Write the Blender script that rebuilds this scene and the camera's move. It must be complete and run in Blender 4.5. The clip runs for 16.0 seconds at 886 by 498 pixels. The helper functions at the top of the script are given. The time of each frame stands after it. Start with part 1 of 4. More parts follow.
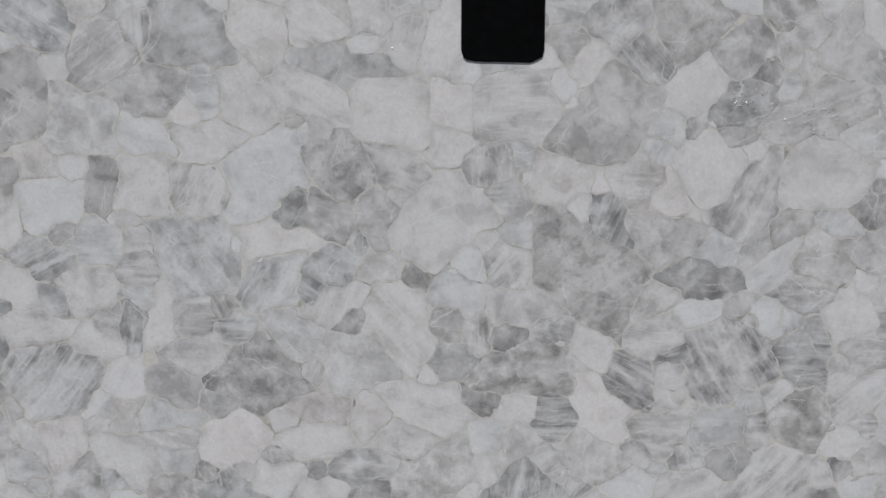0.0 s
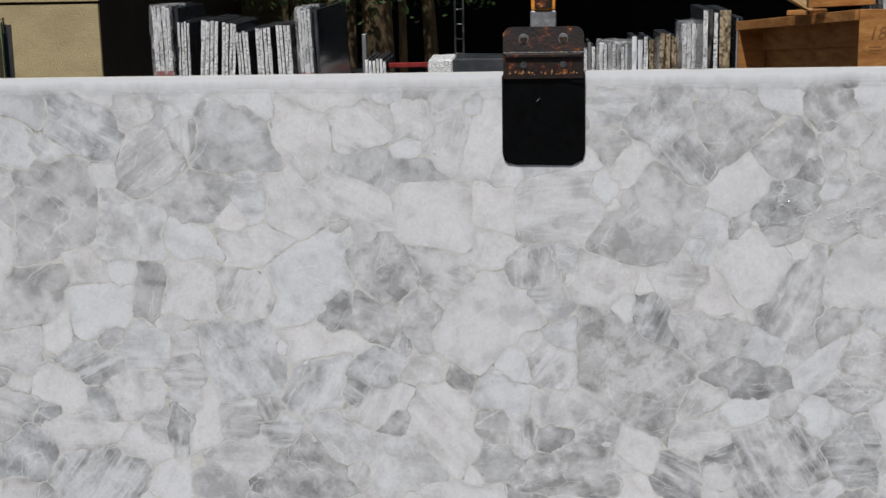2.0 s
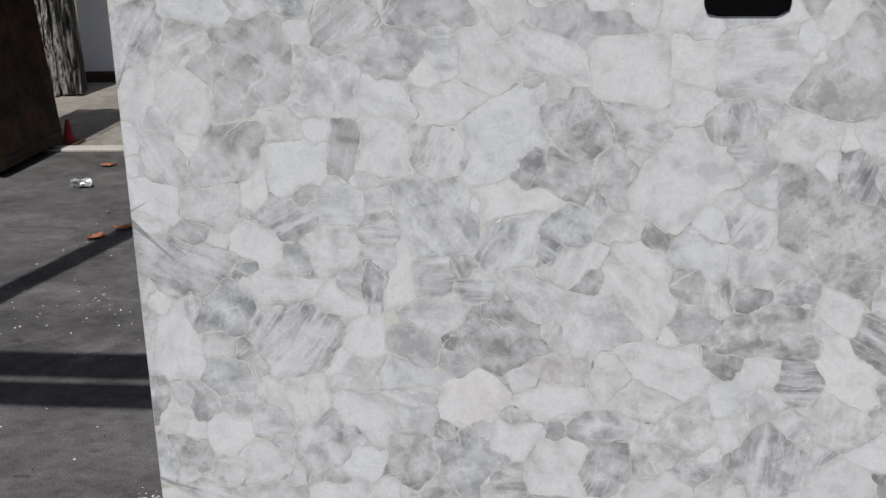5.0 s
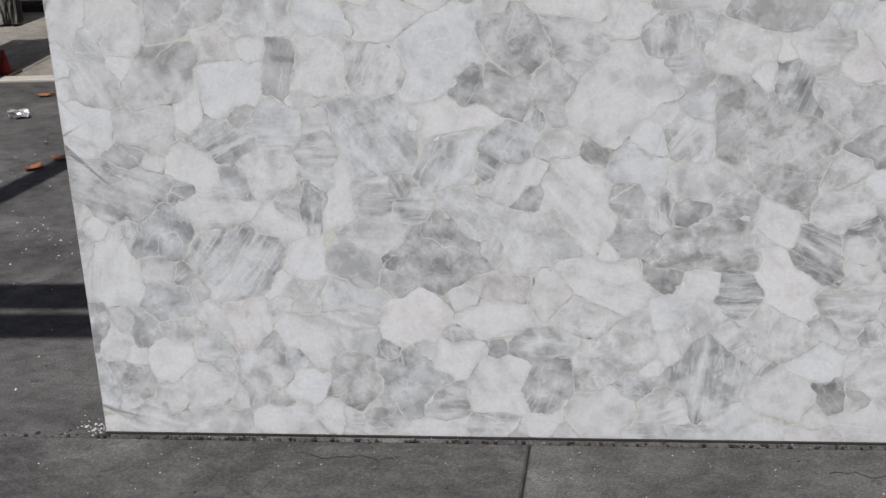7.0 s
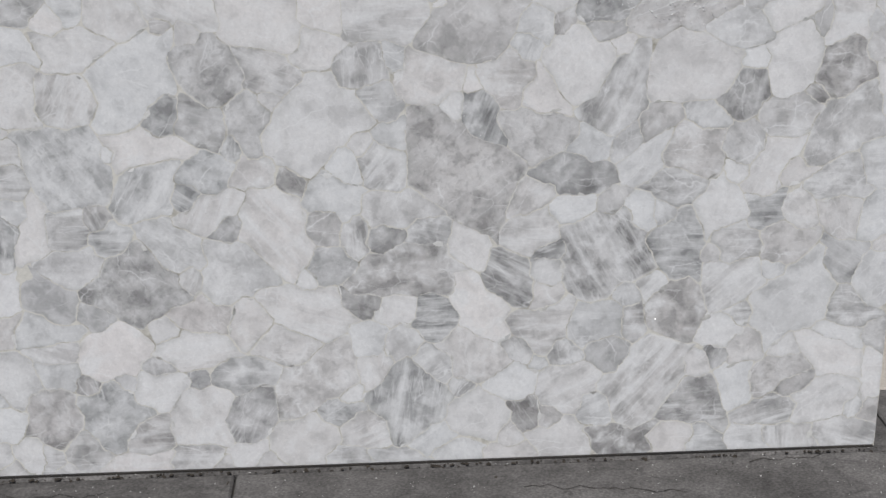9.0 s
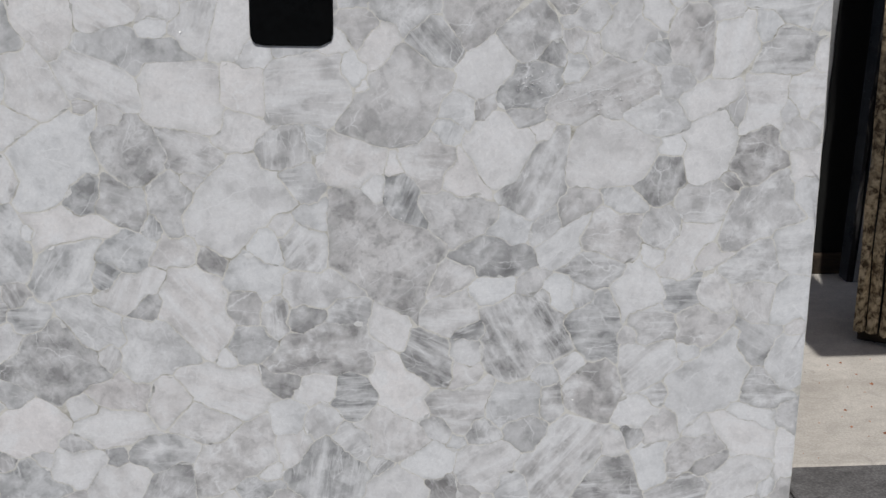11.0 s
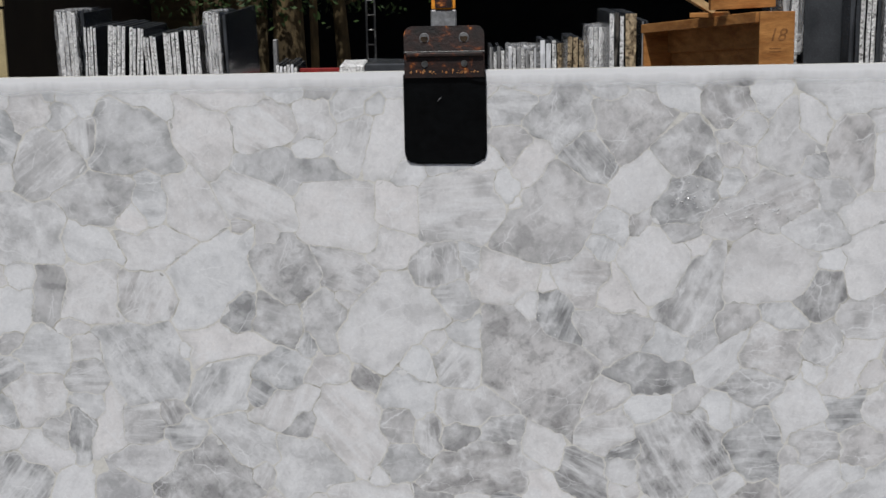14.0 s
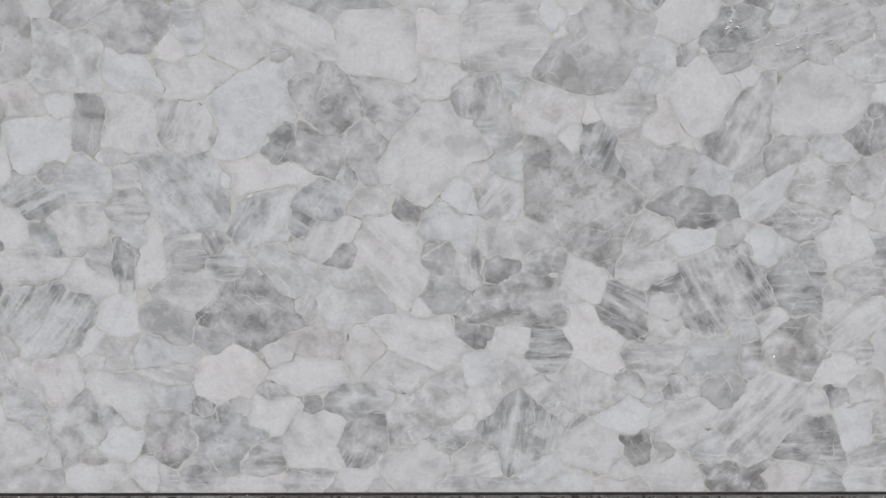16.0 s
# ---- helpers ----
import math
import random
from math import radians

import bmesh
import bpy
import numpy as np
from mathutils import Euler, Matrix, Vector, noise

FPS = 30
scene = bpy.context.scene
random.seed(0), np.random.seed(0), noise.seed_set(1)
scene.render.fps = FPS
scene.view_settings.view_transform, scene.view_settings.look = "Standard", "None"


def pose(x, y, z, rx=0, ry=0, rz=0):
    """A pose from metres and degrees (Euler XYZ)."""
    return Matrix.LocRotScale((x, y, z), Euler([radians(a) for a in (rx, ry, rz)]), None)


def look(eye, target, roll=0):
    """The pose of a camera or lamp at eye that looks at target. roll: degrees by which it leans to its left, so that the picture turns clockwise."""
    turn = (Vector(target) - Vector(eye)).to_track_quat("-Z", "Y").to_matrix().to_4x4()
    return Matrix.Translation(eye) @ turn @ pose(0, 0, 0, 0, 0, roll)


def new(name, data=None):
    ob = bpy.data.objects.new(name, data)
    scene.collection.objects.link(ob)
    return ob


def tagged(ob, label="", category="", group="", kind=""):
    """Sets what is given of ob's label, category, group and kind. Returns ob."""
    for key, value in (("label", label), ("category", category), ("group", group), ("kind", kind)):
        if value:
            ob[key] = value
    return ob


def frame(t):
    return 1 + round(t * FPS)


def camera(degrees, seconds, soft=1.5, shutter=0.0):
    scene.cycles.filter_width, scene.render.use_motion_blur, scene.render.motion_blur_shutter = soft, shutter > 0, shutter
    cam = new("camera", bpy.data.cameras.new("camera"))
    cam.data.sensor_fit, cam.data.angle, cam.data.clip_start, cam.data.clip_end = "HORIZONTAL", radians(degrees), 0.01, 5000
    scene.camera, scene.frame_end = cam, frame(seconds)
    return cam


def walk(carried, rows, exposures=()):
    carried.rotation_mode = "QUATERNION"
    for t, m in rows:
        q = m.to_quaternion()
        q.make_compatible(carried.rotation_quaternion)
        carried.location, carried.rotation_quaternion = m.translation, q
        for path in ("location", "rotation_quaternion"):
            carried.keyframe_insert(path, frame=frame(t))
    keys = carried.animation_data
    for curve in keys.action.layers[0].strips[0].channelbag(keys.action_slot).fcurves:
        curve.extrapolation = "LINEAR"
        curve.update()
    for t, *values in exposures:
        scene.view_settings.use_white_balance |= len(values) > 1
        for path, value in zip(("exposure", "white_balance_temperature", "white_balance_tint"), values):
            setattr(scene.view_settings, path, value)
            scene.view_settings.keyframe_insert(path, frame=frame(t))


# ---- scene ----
PATH = [
    (0, (1.481, -3.338, 1.767), (1.438, -1.41, 1.236), -0.0),
    (0.5, (1.488, -3.34, 1.786), (1.432, -1.405, 1.284), -0.4),
    (1, (1.488, -3.339, 1.813), (1.429, -1.394, 1.353), -0.3),
    (1.5, (1.533, -3.334, 1.826), (1.45, -1.385, 1.389), -0.7),
    (2, (1.515, -3.34, 1.829), (1.391, -1.389, 1.405), -1.1),
    (2.5, (1.485, -3.341, 1.831), (1.268, -1.399, 1.407), -1.8),
    (3, (1.459, -3.329, 1.827), (1.151, -1.397, 1.41), -2.3),
    (3.5, (1.448, -3.324, 1.826), (1.131, -1.394, 1.407), -2.2),
    (4, (1.438, -3.323, 1.815), (1.1, -1.408, 1.347), -2.3),
    (4.5, (1.435, -3.319, 1.789), (1.081, -1.421, 1.266), -2.4),
    (4.7, (1.434, -3.321, 1.779), (1.081, -1.43, 1.232), -2.5),
    (6.8, (1.447, -3.296, 1.731), (1.124, -1.441, 1.056), -3.4),
    (7, (1.459, -3.302, 1.733), (1.176, -1.442, 1.055), -3.2),
    (7.5, (1.48, -3.322, 1.724), (1.289, -1.446, 1.057), -2.2),
    (8, (1.502, -3.333, 1.72), (1.411, -1.447, 1.063), -1.3),
    (8.5, (1.516, -3.346, 1.725), (1.518, -1.452, 1.082), -1.1),
    (9, (1.557, -3.351, 1.719), (1.644, -1.457, 1.081), -0.9),
    (9.2, (1.564, -3.351, 1.725), (1.682, -1.459, 1.087), -0.8),
    (11.3, (1.608, -3.362, 1.818), (1.785, -1.447, 1.267), 0.5),
    (11.5, (1.61, -3.359, 1.818), (1.787, -1.439, 1.287), 0.1),
    (12, (1.608, -3.358, 1.815), (1.798, -1.425, 1.338), 0.1),
    (12.5, (1.608, -3.361, 1.812), (1.797, -1.416, 1.384), -0.0),
    (13, (1.603, -3.368, 1.814), (1.779, -1.419, 1.404), -0.2),
    (13.5, (1.577, -3.354, 1.81), (1.66, -1.401, 1.39), -0.6),
    (14, (1.548, -3.344, 1.81), (1.541, -1.388, 1.394), -1.0),
    (14.5, (1.53, -3.344, 1.805), (1.454, -1.392, 1.373), -1.0),
    (15, (1.524, -3.319, 1.827), (1.456, -1.392, 1.296), -1.3),
    (15.5, (1.536, -3.309, 1.81), (1.477, -1.401, 1.214), -1.1),
    (16, (1.56, -3.31, 1.775), (1.484, -1.414, 1.145), -1.2),
]
EXPOSURES = [(0.0, -0.54), (0.5, -0.40), (1.0, -0.25), (1.5, -0.23), (4.5, -0.2), (8.0, -0.19), (9.0, -0.22), (12.0, -0.31), (13.5, -0.28), (16.0, -0.28)]
TONE_0, TONE_STEP = 0.335, 0.0455
cam = camera(34.8, 16.0)
walk(cam, [(t, look(eye, target, roll)) for t, eye, target, roll in PATH], EXPOSURES)

# ---- world and sun ----
SUN_FROM = Vector((-0.10, -0.50, 0.86)).normalized()
world = bpy.data.worlds.new("sky")
scene.world = world
world.use_nodes = True
wn = world.node_tree
sky = wn.nodes.new("ShaderNodeTexSky")
sky.sky_type = "NISHITA"
sky.sun_disc = False
sky.air_density, sky.dust_density, sky.ozone_density = 0.8, 2.0, 1.0
sky.sun_elevation = math.asin(SUN_FROM.z)
sky.sun_rotation = math.atan2(SUN_FROM.x, SUN_FROM.y)
wn.links.new(sky.outputs[0], wn.nodes["Background"].inputs[0])
wn.nodes["Background"].inputs[1].default_value = 0.065
sun = new("sun", bpy.data.lights.new("sun", "SUN"))
sun.data.energy = 4.3
sun.data.angle = radians(0.6)
sun.data.color = (1.0, 0.988, 0.975)
sun.matrix_world = look((0, 0, 20), Vector((0, 0, 20)) - SUN_FROM)


# ---- materials ----
def material(name):
    m = bpy.data.materials.new(name)
    m.use_nodes = True
    return m, m.node_tree.nodes, m.node_tree.links, m.node_tree.nodes["Principled BSDF"]


def coords(n, l, scale=(1, 1, 1), space="Object", vary=True):
    """Texture coordinates, shifted from object to object."""
    tc = n.new("ShaderNodeTexCoord")
    mp = n.new("ShaderNodeMapping")
    mp.inputs["Scale"].default_value = scale
    l.new(tc.outputs[space], mp.inputs["Vector"])
    if vary:
        oi = n.new("ShaderNodeObjectInfo")
        mu = n.new("ShaderNodeMath")
        mu.operation = "MULTIPLY"
        mu.inputs[1].default_value = 57.0
        l.new(oi.outputs["Random"], mu.inputs[0])
        l.new(mu.outputs[0], mp.inputs["Location"])
    return mp.outputs[0]


def noise_tex(n, l, vec, scale, detail=5, rough=0.55, dist=0.0):
    t = n.new("ShaderNodeTexNoise")
    t.inputs["Scale"].default_value = scale
    t.inputs["Detail"].default_value = detail
    t.inputs["Roughness"].default_value = rough
    t.inputs["Distortion"].default_value = dist
    l.new(vec, t.inputs["Vector"])
    return t.outputs["Fac"]


def ramp(n, l, fac, *stops):
    r = n.new("ShaderNodeValToRGB")
    e = r.color_ramp.elements
    while len(e) < len(stops):
        e.new(0.5)
    for el, (p, c) in zip(e, stops):
        el.position = p
        el.color = (*c, 1) if isinstance(c, tuple) else (c, c, c, 1)
    l.new(fac, r.inputs[0])
    return r.outputs[0]


def mix(n, l, fac, a, b, how="MIX"):
    m = n.new("ShaderNodeMix")
    m.data_type, m.blend_type = "RGBA", how
    for s, v in ((0, fac), (6, a), (7, b)):
        if isinstance(v, (int, float)):
            m.inputs[s].default_value = v if s == 0 else (v, v, v, 1)
        elif isinstance(v, tuple):
            m.inputs[s].default_value = (*v, 1)
        else:
            l.new(v, m.inputs[s])
    return m.outputs[2]


def bump(n, l, height, b, strength=0.3, dist=0.01):
    k = n.new("ShaderNodeBump")
    k.inputs["Strength"].default_value = strength
    k.inputs["Distance"].default_value = dist
    l.new(height, k.inputs["Height"])
    l.new(k.outputs[0], b.inputs["Normal"])


def surface(name, dark, light, scale=8.0, stretch=(1, 1, 1), rough=0.8, metal=0.0, relief=0.3, depth=0.01, fine=60.0, space="Object", spec=0.25, grain=0.55, lo=0.3, hi=0.7):
    """A worn surface: stains at one scale, grain at another."""
    m, n, l, b = material(name)
    v = coords(n, l, stretch, space)
    big = noise_tex(n, l, v, scale, 6, 0.6, 0.4)
    small = noise_tex(n, l, v, fine, 4, 0.65)
    c = ramp(n, l, big, (lo, dark), (hi, light))
    c = mix(n, l, grain, c, ramp(n, l, small, (0.3, 0.45), (0.7, 1.0)), "MULTIPLY")
    l.new(c, b.inputs["Base Color"])
    l.new(ramp(n, l, small, (0.2, max(rough - 0.15, 0.05)), (0.8, min(rough + 0.12, 1.0))), b.inputs["Roughness"])
    b.inputs["Metallic"].default_value = metal
    b.inputs["Specular IOR Level"].default_value = spec
    if relief:
        bump(n, l, small, b, relief, depth)
    return m


def paving_material(name, dark, light, wild=1.0):
    """Trodden concrete: broad wear, scuffs, dark oil spots and pale grit; wild says how uneven it is."""
    m, n, l, b = material(name)
    v = coords(n, l)
    wear = noise_tex(n, l, v, 2.2, 6, 0.62, 0.8)
    scuff = noise_tex(n, l, coords(n, l, (1.0, 1.4, 1.0)), 11.0, 7, 0.68, 0.7)
    grit = noise_tex(n, l, v, 140.0, 3, 0.6)
    c = ramp(n, l, wear, (0.30, dark), (0.52, tuple((p + q) / 2 for p, q in zip(dark, light))), (0.70, light))
    c = mix(n, l, 0.7 * wild, c, ramp(n, l, scuff, (0.34, 0.55), (0.52, 0.95), (0.70, 1.3)), "MULTIPLY")
    c = mix(n, l, 0.65 * wild, c, ramp(n, l, grit, (0.30, 0.45), (0.50, 0.97), (0.70, 1.6)), "MULTIPLY")
    spot = ramp(n, l, noise_tex(n, l, v, 9.0, 5, 0.55, 0.6), (0.28, 0.6 * wild), (0.35, 0.0))
    c = mix(n, l, spot, c, tuple(0.4 * q for q in dark))
    l.new(c, b.inputs["Base Color"])
    b.inputs["Roughness"].default_value = 0.92
    b.inputs["Specular IOR Level"].default_value = 0.2
    bump(n, l, grit, b, 0.5 * wild, 0.005)
    return m


def quartz_material(name="polished_quartz", splinters=False):
    """Cloudy polished quartz: the stone's own tone, soft milky clouds, feathered veils along the crystal, glassy windows and thin healed cracks."""
    m, n, l, b = material(name)
    oi = n.new("ShaderNodeObjectInfo")

    def own_number(k):
        """A random number of the stone's own, one for each k."""
        mu = n.new("ShaderNodeMath")
        mu.operation = "MULTIPLY"
        mu.inputs[1].default_value = k
        fr = n.new("ShaderNodeMath")
        fr.operation = "FRACT"
        l.new(oi.outputs["Random"], mu.inputs[0])
        l.new(mu.outputs[0], fr.inputs[0])
        return fr.outputs[0]

    v = coords(n, l)
    along = coords(n, l, (0.16, 1.0, 1.0))
    broad = noise_tex(n, l, v, 8.0, 2, 0.5, 0.5)
    cloud = noise_tex(n, l, v, 20.0, 3, 0.5, 0.3)
    mottle = noise_tex(n, l, v, 62.0, 4, 0.6, 0.8)
    veil = noise_tex(n, l, along, 26.0, 4, 0.55, 0.6)
    fibre = noise_tex(n, l, along, 75.0, 3, 0.6, 0.4)
    fine = noise_tex(n, l, v, 110.0, 4, 0.65, 0.6)
    own = oi.outputs["Color"]
    if splinters:
        geo = n.new("ShaderNodeNewGeometry")
        own = ramp(n, l, geo.outputs["Random Per Island"], (0.0, (0.47, 0.465, 0.44)), (0.5, (0.62, 0.615, 0.59)), (1.0, (0.78, 0.78, 0.775)))
    clear = ramp(n, l, own, (0.50, 1.0), (0.74, 0.25))
    c = mix(n, l, clear, own, mix(n, l, 1.0, own, ramp(n, l, broad, (0.34, 0.80), (0.50, 1.0), (0.64, 1.16)), "MULTIPLY"))
    # glassy windows in the clearer stones
    window = ramp(n, l, cloud, (0.37, 0.70), (0.45, 0.95), (0.50, 1.0))
    c = mix(n, l, clear, c, mix(n, l, 1.0, c, window, "MULTIPLY"))
    # milky clouds, in some stones blotched
    milk = (0.775, 0.78, 0.785)
    c = mix(n, l, mix(n, l, 1.0, ramp(n, l, cloud, (0.50, 0.0), (0.55, 0.25), (0.66, 0.75)), ramp(n, l, own_number(17.3), (0.1, 0.35), (0.9, 1.0)), "MULTIPLY"), c, milk)
    c = mix(n, l, mix(n, l, 1.0, clear, ramp(n, l, own_number(5.7), (0.35, 0.3), (0.85, 1.0)), "MULTIPLY"), c, mix(n, l, 1.0, c, ramp(n, l, mottle, (0.34, 0.80), (0.46, 0.99), (0.64, 1.06)), "MULTIPLY"))
    # feathered veils along the crystal
    feather = ramp(n, l, own_number(29.1), (0.30, 0.10), (0.80, 1.0))
    c = mix(n, l, mix(n, l, 1.0, ramp(n, l, veil, (0.49, 0.0), (0.56, 0.38), (0.66, 0.80)), feather, "MULTIPLY"), c, milk)
    c = mix(n, l, mix(n, l, 1.0, clear, feather, "MULTIPLY"), c, mix(n, l, 1.0, c, ramp(n, l, veil, (0.36, 0.83), (0.46, 1.0)), "MULTIPLY"))
    c = mix(n, l, mix(n, l, 1.0, ramp(n, l, fibre, (0.54, 0.0), (0.66, 0.50)), feather, "MULTIPLY"), c, milk)
    c = mix(n, l, 0.32, c, ramp(n, l, fine, (0.34, 0.78), (0.5, 1.0), (0.62, 1.07)), "MULTIPLY")
    # healed cracks: thin pale threads in the clearer stones
    warped = n.new("ShaderNodeTexNoise")
    warped.inputs["Scale"].default_value = 13.0
    warped.inputs["Detail"].default_value = 4
    l.new(v, warped.inputs["Vector"])
    for scale, width, strength in ((9.0, 0.016, 0.75), (21.0, 0.026, 0.5)):
        w = n.new("ShaderNodeTexVoronoi")
        w.feature = "DISTANCE_TO_EDGE"
        w.inputs["Scale"].default_value = scale
        l.new(mix(n, l, 0.045, coords(n, l, (0.5, 1.0, 1.0)), warped.outputs["Color"], "ADD"), w.inputs["Vector"])
        thread = ramp(n, l, w.outputs["Distance"], (0.0, strength), (width * 0.4, strength * 0.45), (width, 0.0))
        patch = ramp(n, l, noise_tex(n, l, v, 12.0, 3), (0.46, 0.0), (0.60, 1.0))
        c = mix(n, l, mix(n, l, 1.0, thread, patch, "MULTIPLY"), c, (0.80, 0.805, 0.81))
    if not splinters:
        # rim tone: translucent edge shadow put into colour, elsewhere pale, fading towards the heart
        edge_tone = n.new("ShaderNodeAttribute")
        edge_tone.attribute_name = "edge_tone"
        smoke = mix(n, l, 1.0, ramp(n, l, edge_tone.outputs["Fac"], (0.40, 0.0), (1.0, 1.0)), ramp(n, l, noise_tex(n, l, v, 13.0, 3), (0.46, 0.0), (0.62, 0.75)), "MULTIPLY")
        c = mix(n, l, smoke, c, mix(n, l, 1.0, c, (0.72, 0.725, 0.712), "MULTIPLY"))
        pale = mix(n, l, 1.0, ramp(n, l, edge_tone.outputs["Fac"], (0.80, 0.0), (1.0, 0.75)), ramp(n, l, noise_tex(n, l, v, 19.0, 3), (0.48, 0.0), (0.60, 1.0)), "MULTIPLY")
        c = mix(n, l, pale, c, (0.76, 0.755, 0.735))
    l.new(c, b.inputs["Base Color"])
    l.new(ramp(n, l, fine, (0.3, 0.16), (0.7, 0.30)), b.inputs["Roughness"])
    b.inputs["Subsurface Weight"].default_value = 0.22
    b.inputs["Subsurface Radius"].default_value = (1.0, 1.0, 1.0)
    b.inputs["Subsurface Scale"].default_value = 0.012
    bump(n, l, fine, b, 0.04, 0.002)
    return m


QUARTZ = quartz_material()
SPLINTER = quartz_material("quartz_splinter", True)
RESIN = surface("joint_resin", (0.33, 0.31, 0.26), (0.70, 0.685, 0.635), 17, lo=0.30, hi=0.50, fine=120, grain=0.3, rough=0.45, relief=0.2, depth=0.002)
ASPHALT = paving_material("worn_concrete", (0.060, 0.057, 0.055), (0.150, 0.143, 0.139))
CONCRETE = paving_material("pale_concrete", (0.36, 0.33, 0.29), (0.50, 0.465, 0.415), 0.4)
FAR_CONCRETE = paving_material("weathered_concrete", (0.17, 0.155, 0.135), (0.30, 0.275, 0.24), 0.7)
JOINT = surface("joint_dirt", (0.02, 0.02, 0.02), (0.05, 0.045, 0.04), 9, rough=1.0)
STUCCO = surface("beige_stucco", (0.40, 0.32, 0.17), (0.50, 0.41, 0.23), 3, (1, 1, 1.5), rough=0.92, relief=0.6, depth=0.012, fine=75, grain=0.35)
# dark brown with shade put in, for the stucco wall's groove and side
DARK_WALL = surface("shade_brown_wall", (0.018, 0.013, 0.009), (0.035, 0.026, 0.018), 2, rough=0.9)
SHED_WALL = surface("brown_shed_boards", (0.065, 0.048, 0.024), (0.12, 0.09, 0.048), 3, (1, 1, 5), rough=0.9)
# near-black that holds the shade of the shed, stack sides and ragged sheet
BLACK = surface("shade_black", (0.004, 0.004, 0.004), (0.010, 0.010, 0.009), 1, rough=1.0)
RUBBER = surface("black_rubber", (0.0008, 0.0009, 0.001), (0.0025, 0.003, 0.0035), 14, fine=60, rough=0.42, relief=0.25, depth=0.004, spec=0.16)
STEEL = surface("galvanised_steel", (0.28, 0.28, 0.28), (0.5, 0.5, 0.5), 60, fine=160, rough=0.5, metal=0.7, relief=0.3, depth=0.002)
BOLT = surface("dull_steel_bolt", (0.10, 0.10, 0.10), (0.22, 0.22, 0.21), 80, rough=0.45, metal=0.8)
ORANGE = surface("orange_strap", (0.75, 0.22, 0.02), (0.95, 0.42, 0.05), 50, rough=0.7)
SILVER = surface("sawn_stone_edge", (0.16, 0.155, 0.15), (0.96, 0.96, 0.95), 75, (0.9, 1, 1.3), grain=0.35, rough=0.45, lo=0.36, hi=0.53, relief=0.9, depth=0.012, fine=90)
WARM_EDGE = surface("golden_stone_edge", (0.07, 0.045, 0.022), (0.60, 0.47, 0.30), 46, (1, 1, 0.9), rough=0.6, lo=0.38, hi=0.6, relief=0.9, depth=0.012, fine=80)
DARK_EDGE = surface("dark_stone_edge", (0.008, 0.008, 0.008), (0.27, 0.25, 0.22), 34, (1, 1, 0.14), rough=0.6, lo=0.48, hi=0.68, relief=0.8, depth=0.01, fine=70)
GREY_EDGE = surface("rough_grey_stone_edge", (0.03, 0.028, 0.025), (0.42, 0.40, 0.37), 60, (1, 1, 0.35), rough=0.6, lo=0.38, hi=0.62, relief=0.9, depth=0.012, fine=80)
SLATE = surface("dark_polished_granite", (0.035, 0.038, 0.042), (0.075, 0.08, 0.088), 6, fine=150, rough=0.22, relief=0.0)
WHITE_SLAB = surface("white_marble_face", (0.68, 0.69, 0.71), (0.8, 0.81, 0.83), 2, fine=40, rough=0.4, relief=0.0, grain=0.12)
GREY_SLAB = surface("grey_stone_face", (0.20, 0.20, 0.20), (0.34, 0.34, 0.335), 5, fine=110, rough=0.5, relief=0.1)
BROWN_SLAB = surface("rusty_brown_stone_face", (0.006, 0.004, 0.003), (0.085, 0.034, 0.012), 7, fine=30, spec=0.1, lo=0.4, hi=0.7, rough=0.5, relief=0.2)
RED_SLAB = surface("reddish_stone_face", (0.20, 0.11, 0.075), (0.33, 0.21, 0.16), 7, (1, 1, 2), fine=35, rough=0.5, relief=0.1)
GREEN_SLAB = surface("green_stone_face", (0.08, 0.13, 0.065), (0.20, 0.25, 0.14), 6, (1, 1, 2), fine=30, rough=0.5, relief=0.1)
PLYWOOD = surface("orange_brown_plywood", (0.27, 0.105, 0.026), (0.55, 0.26, 0.08), 7, (1, 1, 4), rough=0.75, relief=0.3, depth=0.004, fine=40)
PALE_WOOD = surface("pale_raw_wood", (0.42, 0.27, 0.12), (0.66, 0.48, 0.26), 9, (1, 1, 4), rough=0.8, relief=0.3, depth=0.004, fine=40)
TIMBER = surface("dark_timber", (0.03, 0.022, 0.016), (0.085, 0.06, 0.04), 6, (1, 1, 5), rough=0.9, relief=0.5)
RED_PAINT = surface("red_paint", (0.16, 0.012, 0.012), (0.34, 0.035, 0.03), 12, rough=0.6)
LEAF_DRY = surface("dry_leaf", (0.26, 0.09, 0.04), (0.48, 0.2, 0.1), 30, rough=0.8)
LEAF = surface("tree_leaf", (0.012, 0.03, 0.008), (0.05, 0.085, 0.022), 3, rough=0.6, space="Object")
BARK = surface("bark", (0.03, 0.022, 0.012), (0.16, 0.115, 0.055), 7, (1, 1, 0.4), rough=0.95, relief=1.0, depth=0.02, fine=25)
FOIL = surface("crumpled_foil", (0.6, 0.6, 0.6), (0.9, 0.9, 0.9), 30, rough=0.3, metal=0.6, relief=0.4)
INK = surface("black_ink", (0.03, 0.02, 0.012), (0.07, 0.045, 0.025), 30, rough=0.8)


def speckled_granite():
    m, n, l, b = material("black_and_white_granite")
    v = coords(n, l, (1, 1, 0.8))
    a = noise_tex(n, l, v, 42.0, 6, 0.7, 1.5)
    l.new(ramp(n, l, a, (0.40, 0.03), (0.48, 0.30), (0.56, 0.72)), b.inputs["Base Color"])
    b.inputs["Roughness"].default_value = 0.35
    return m


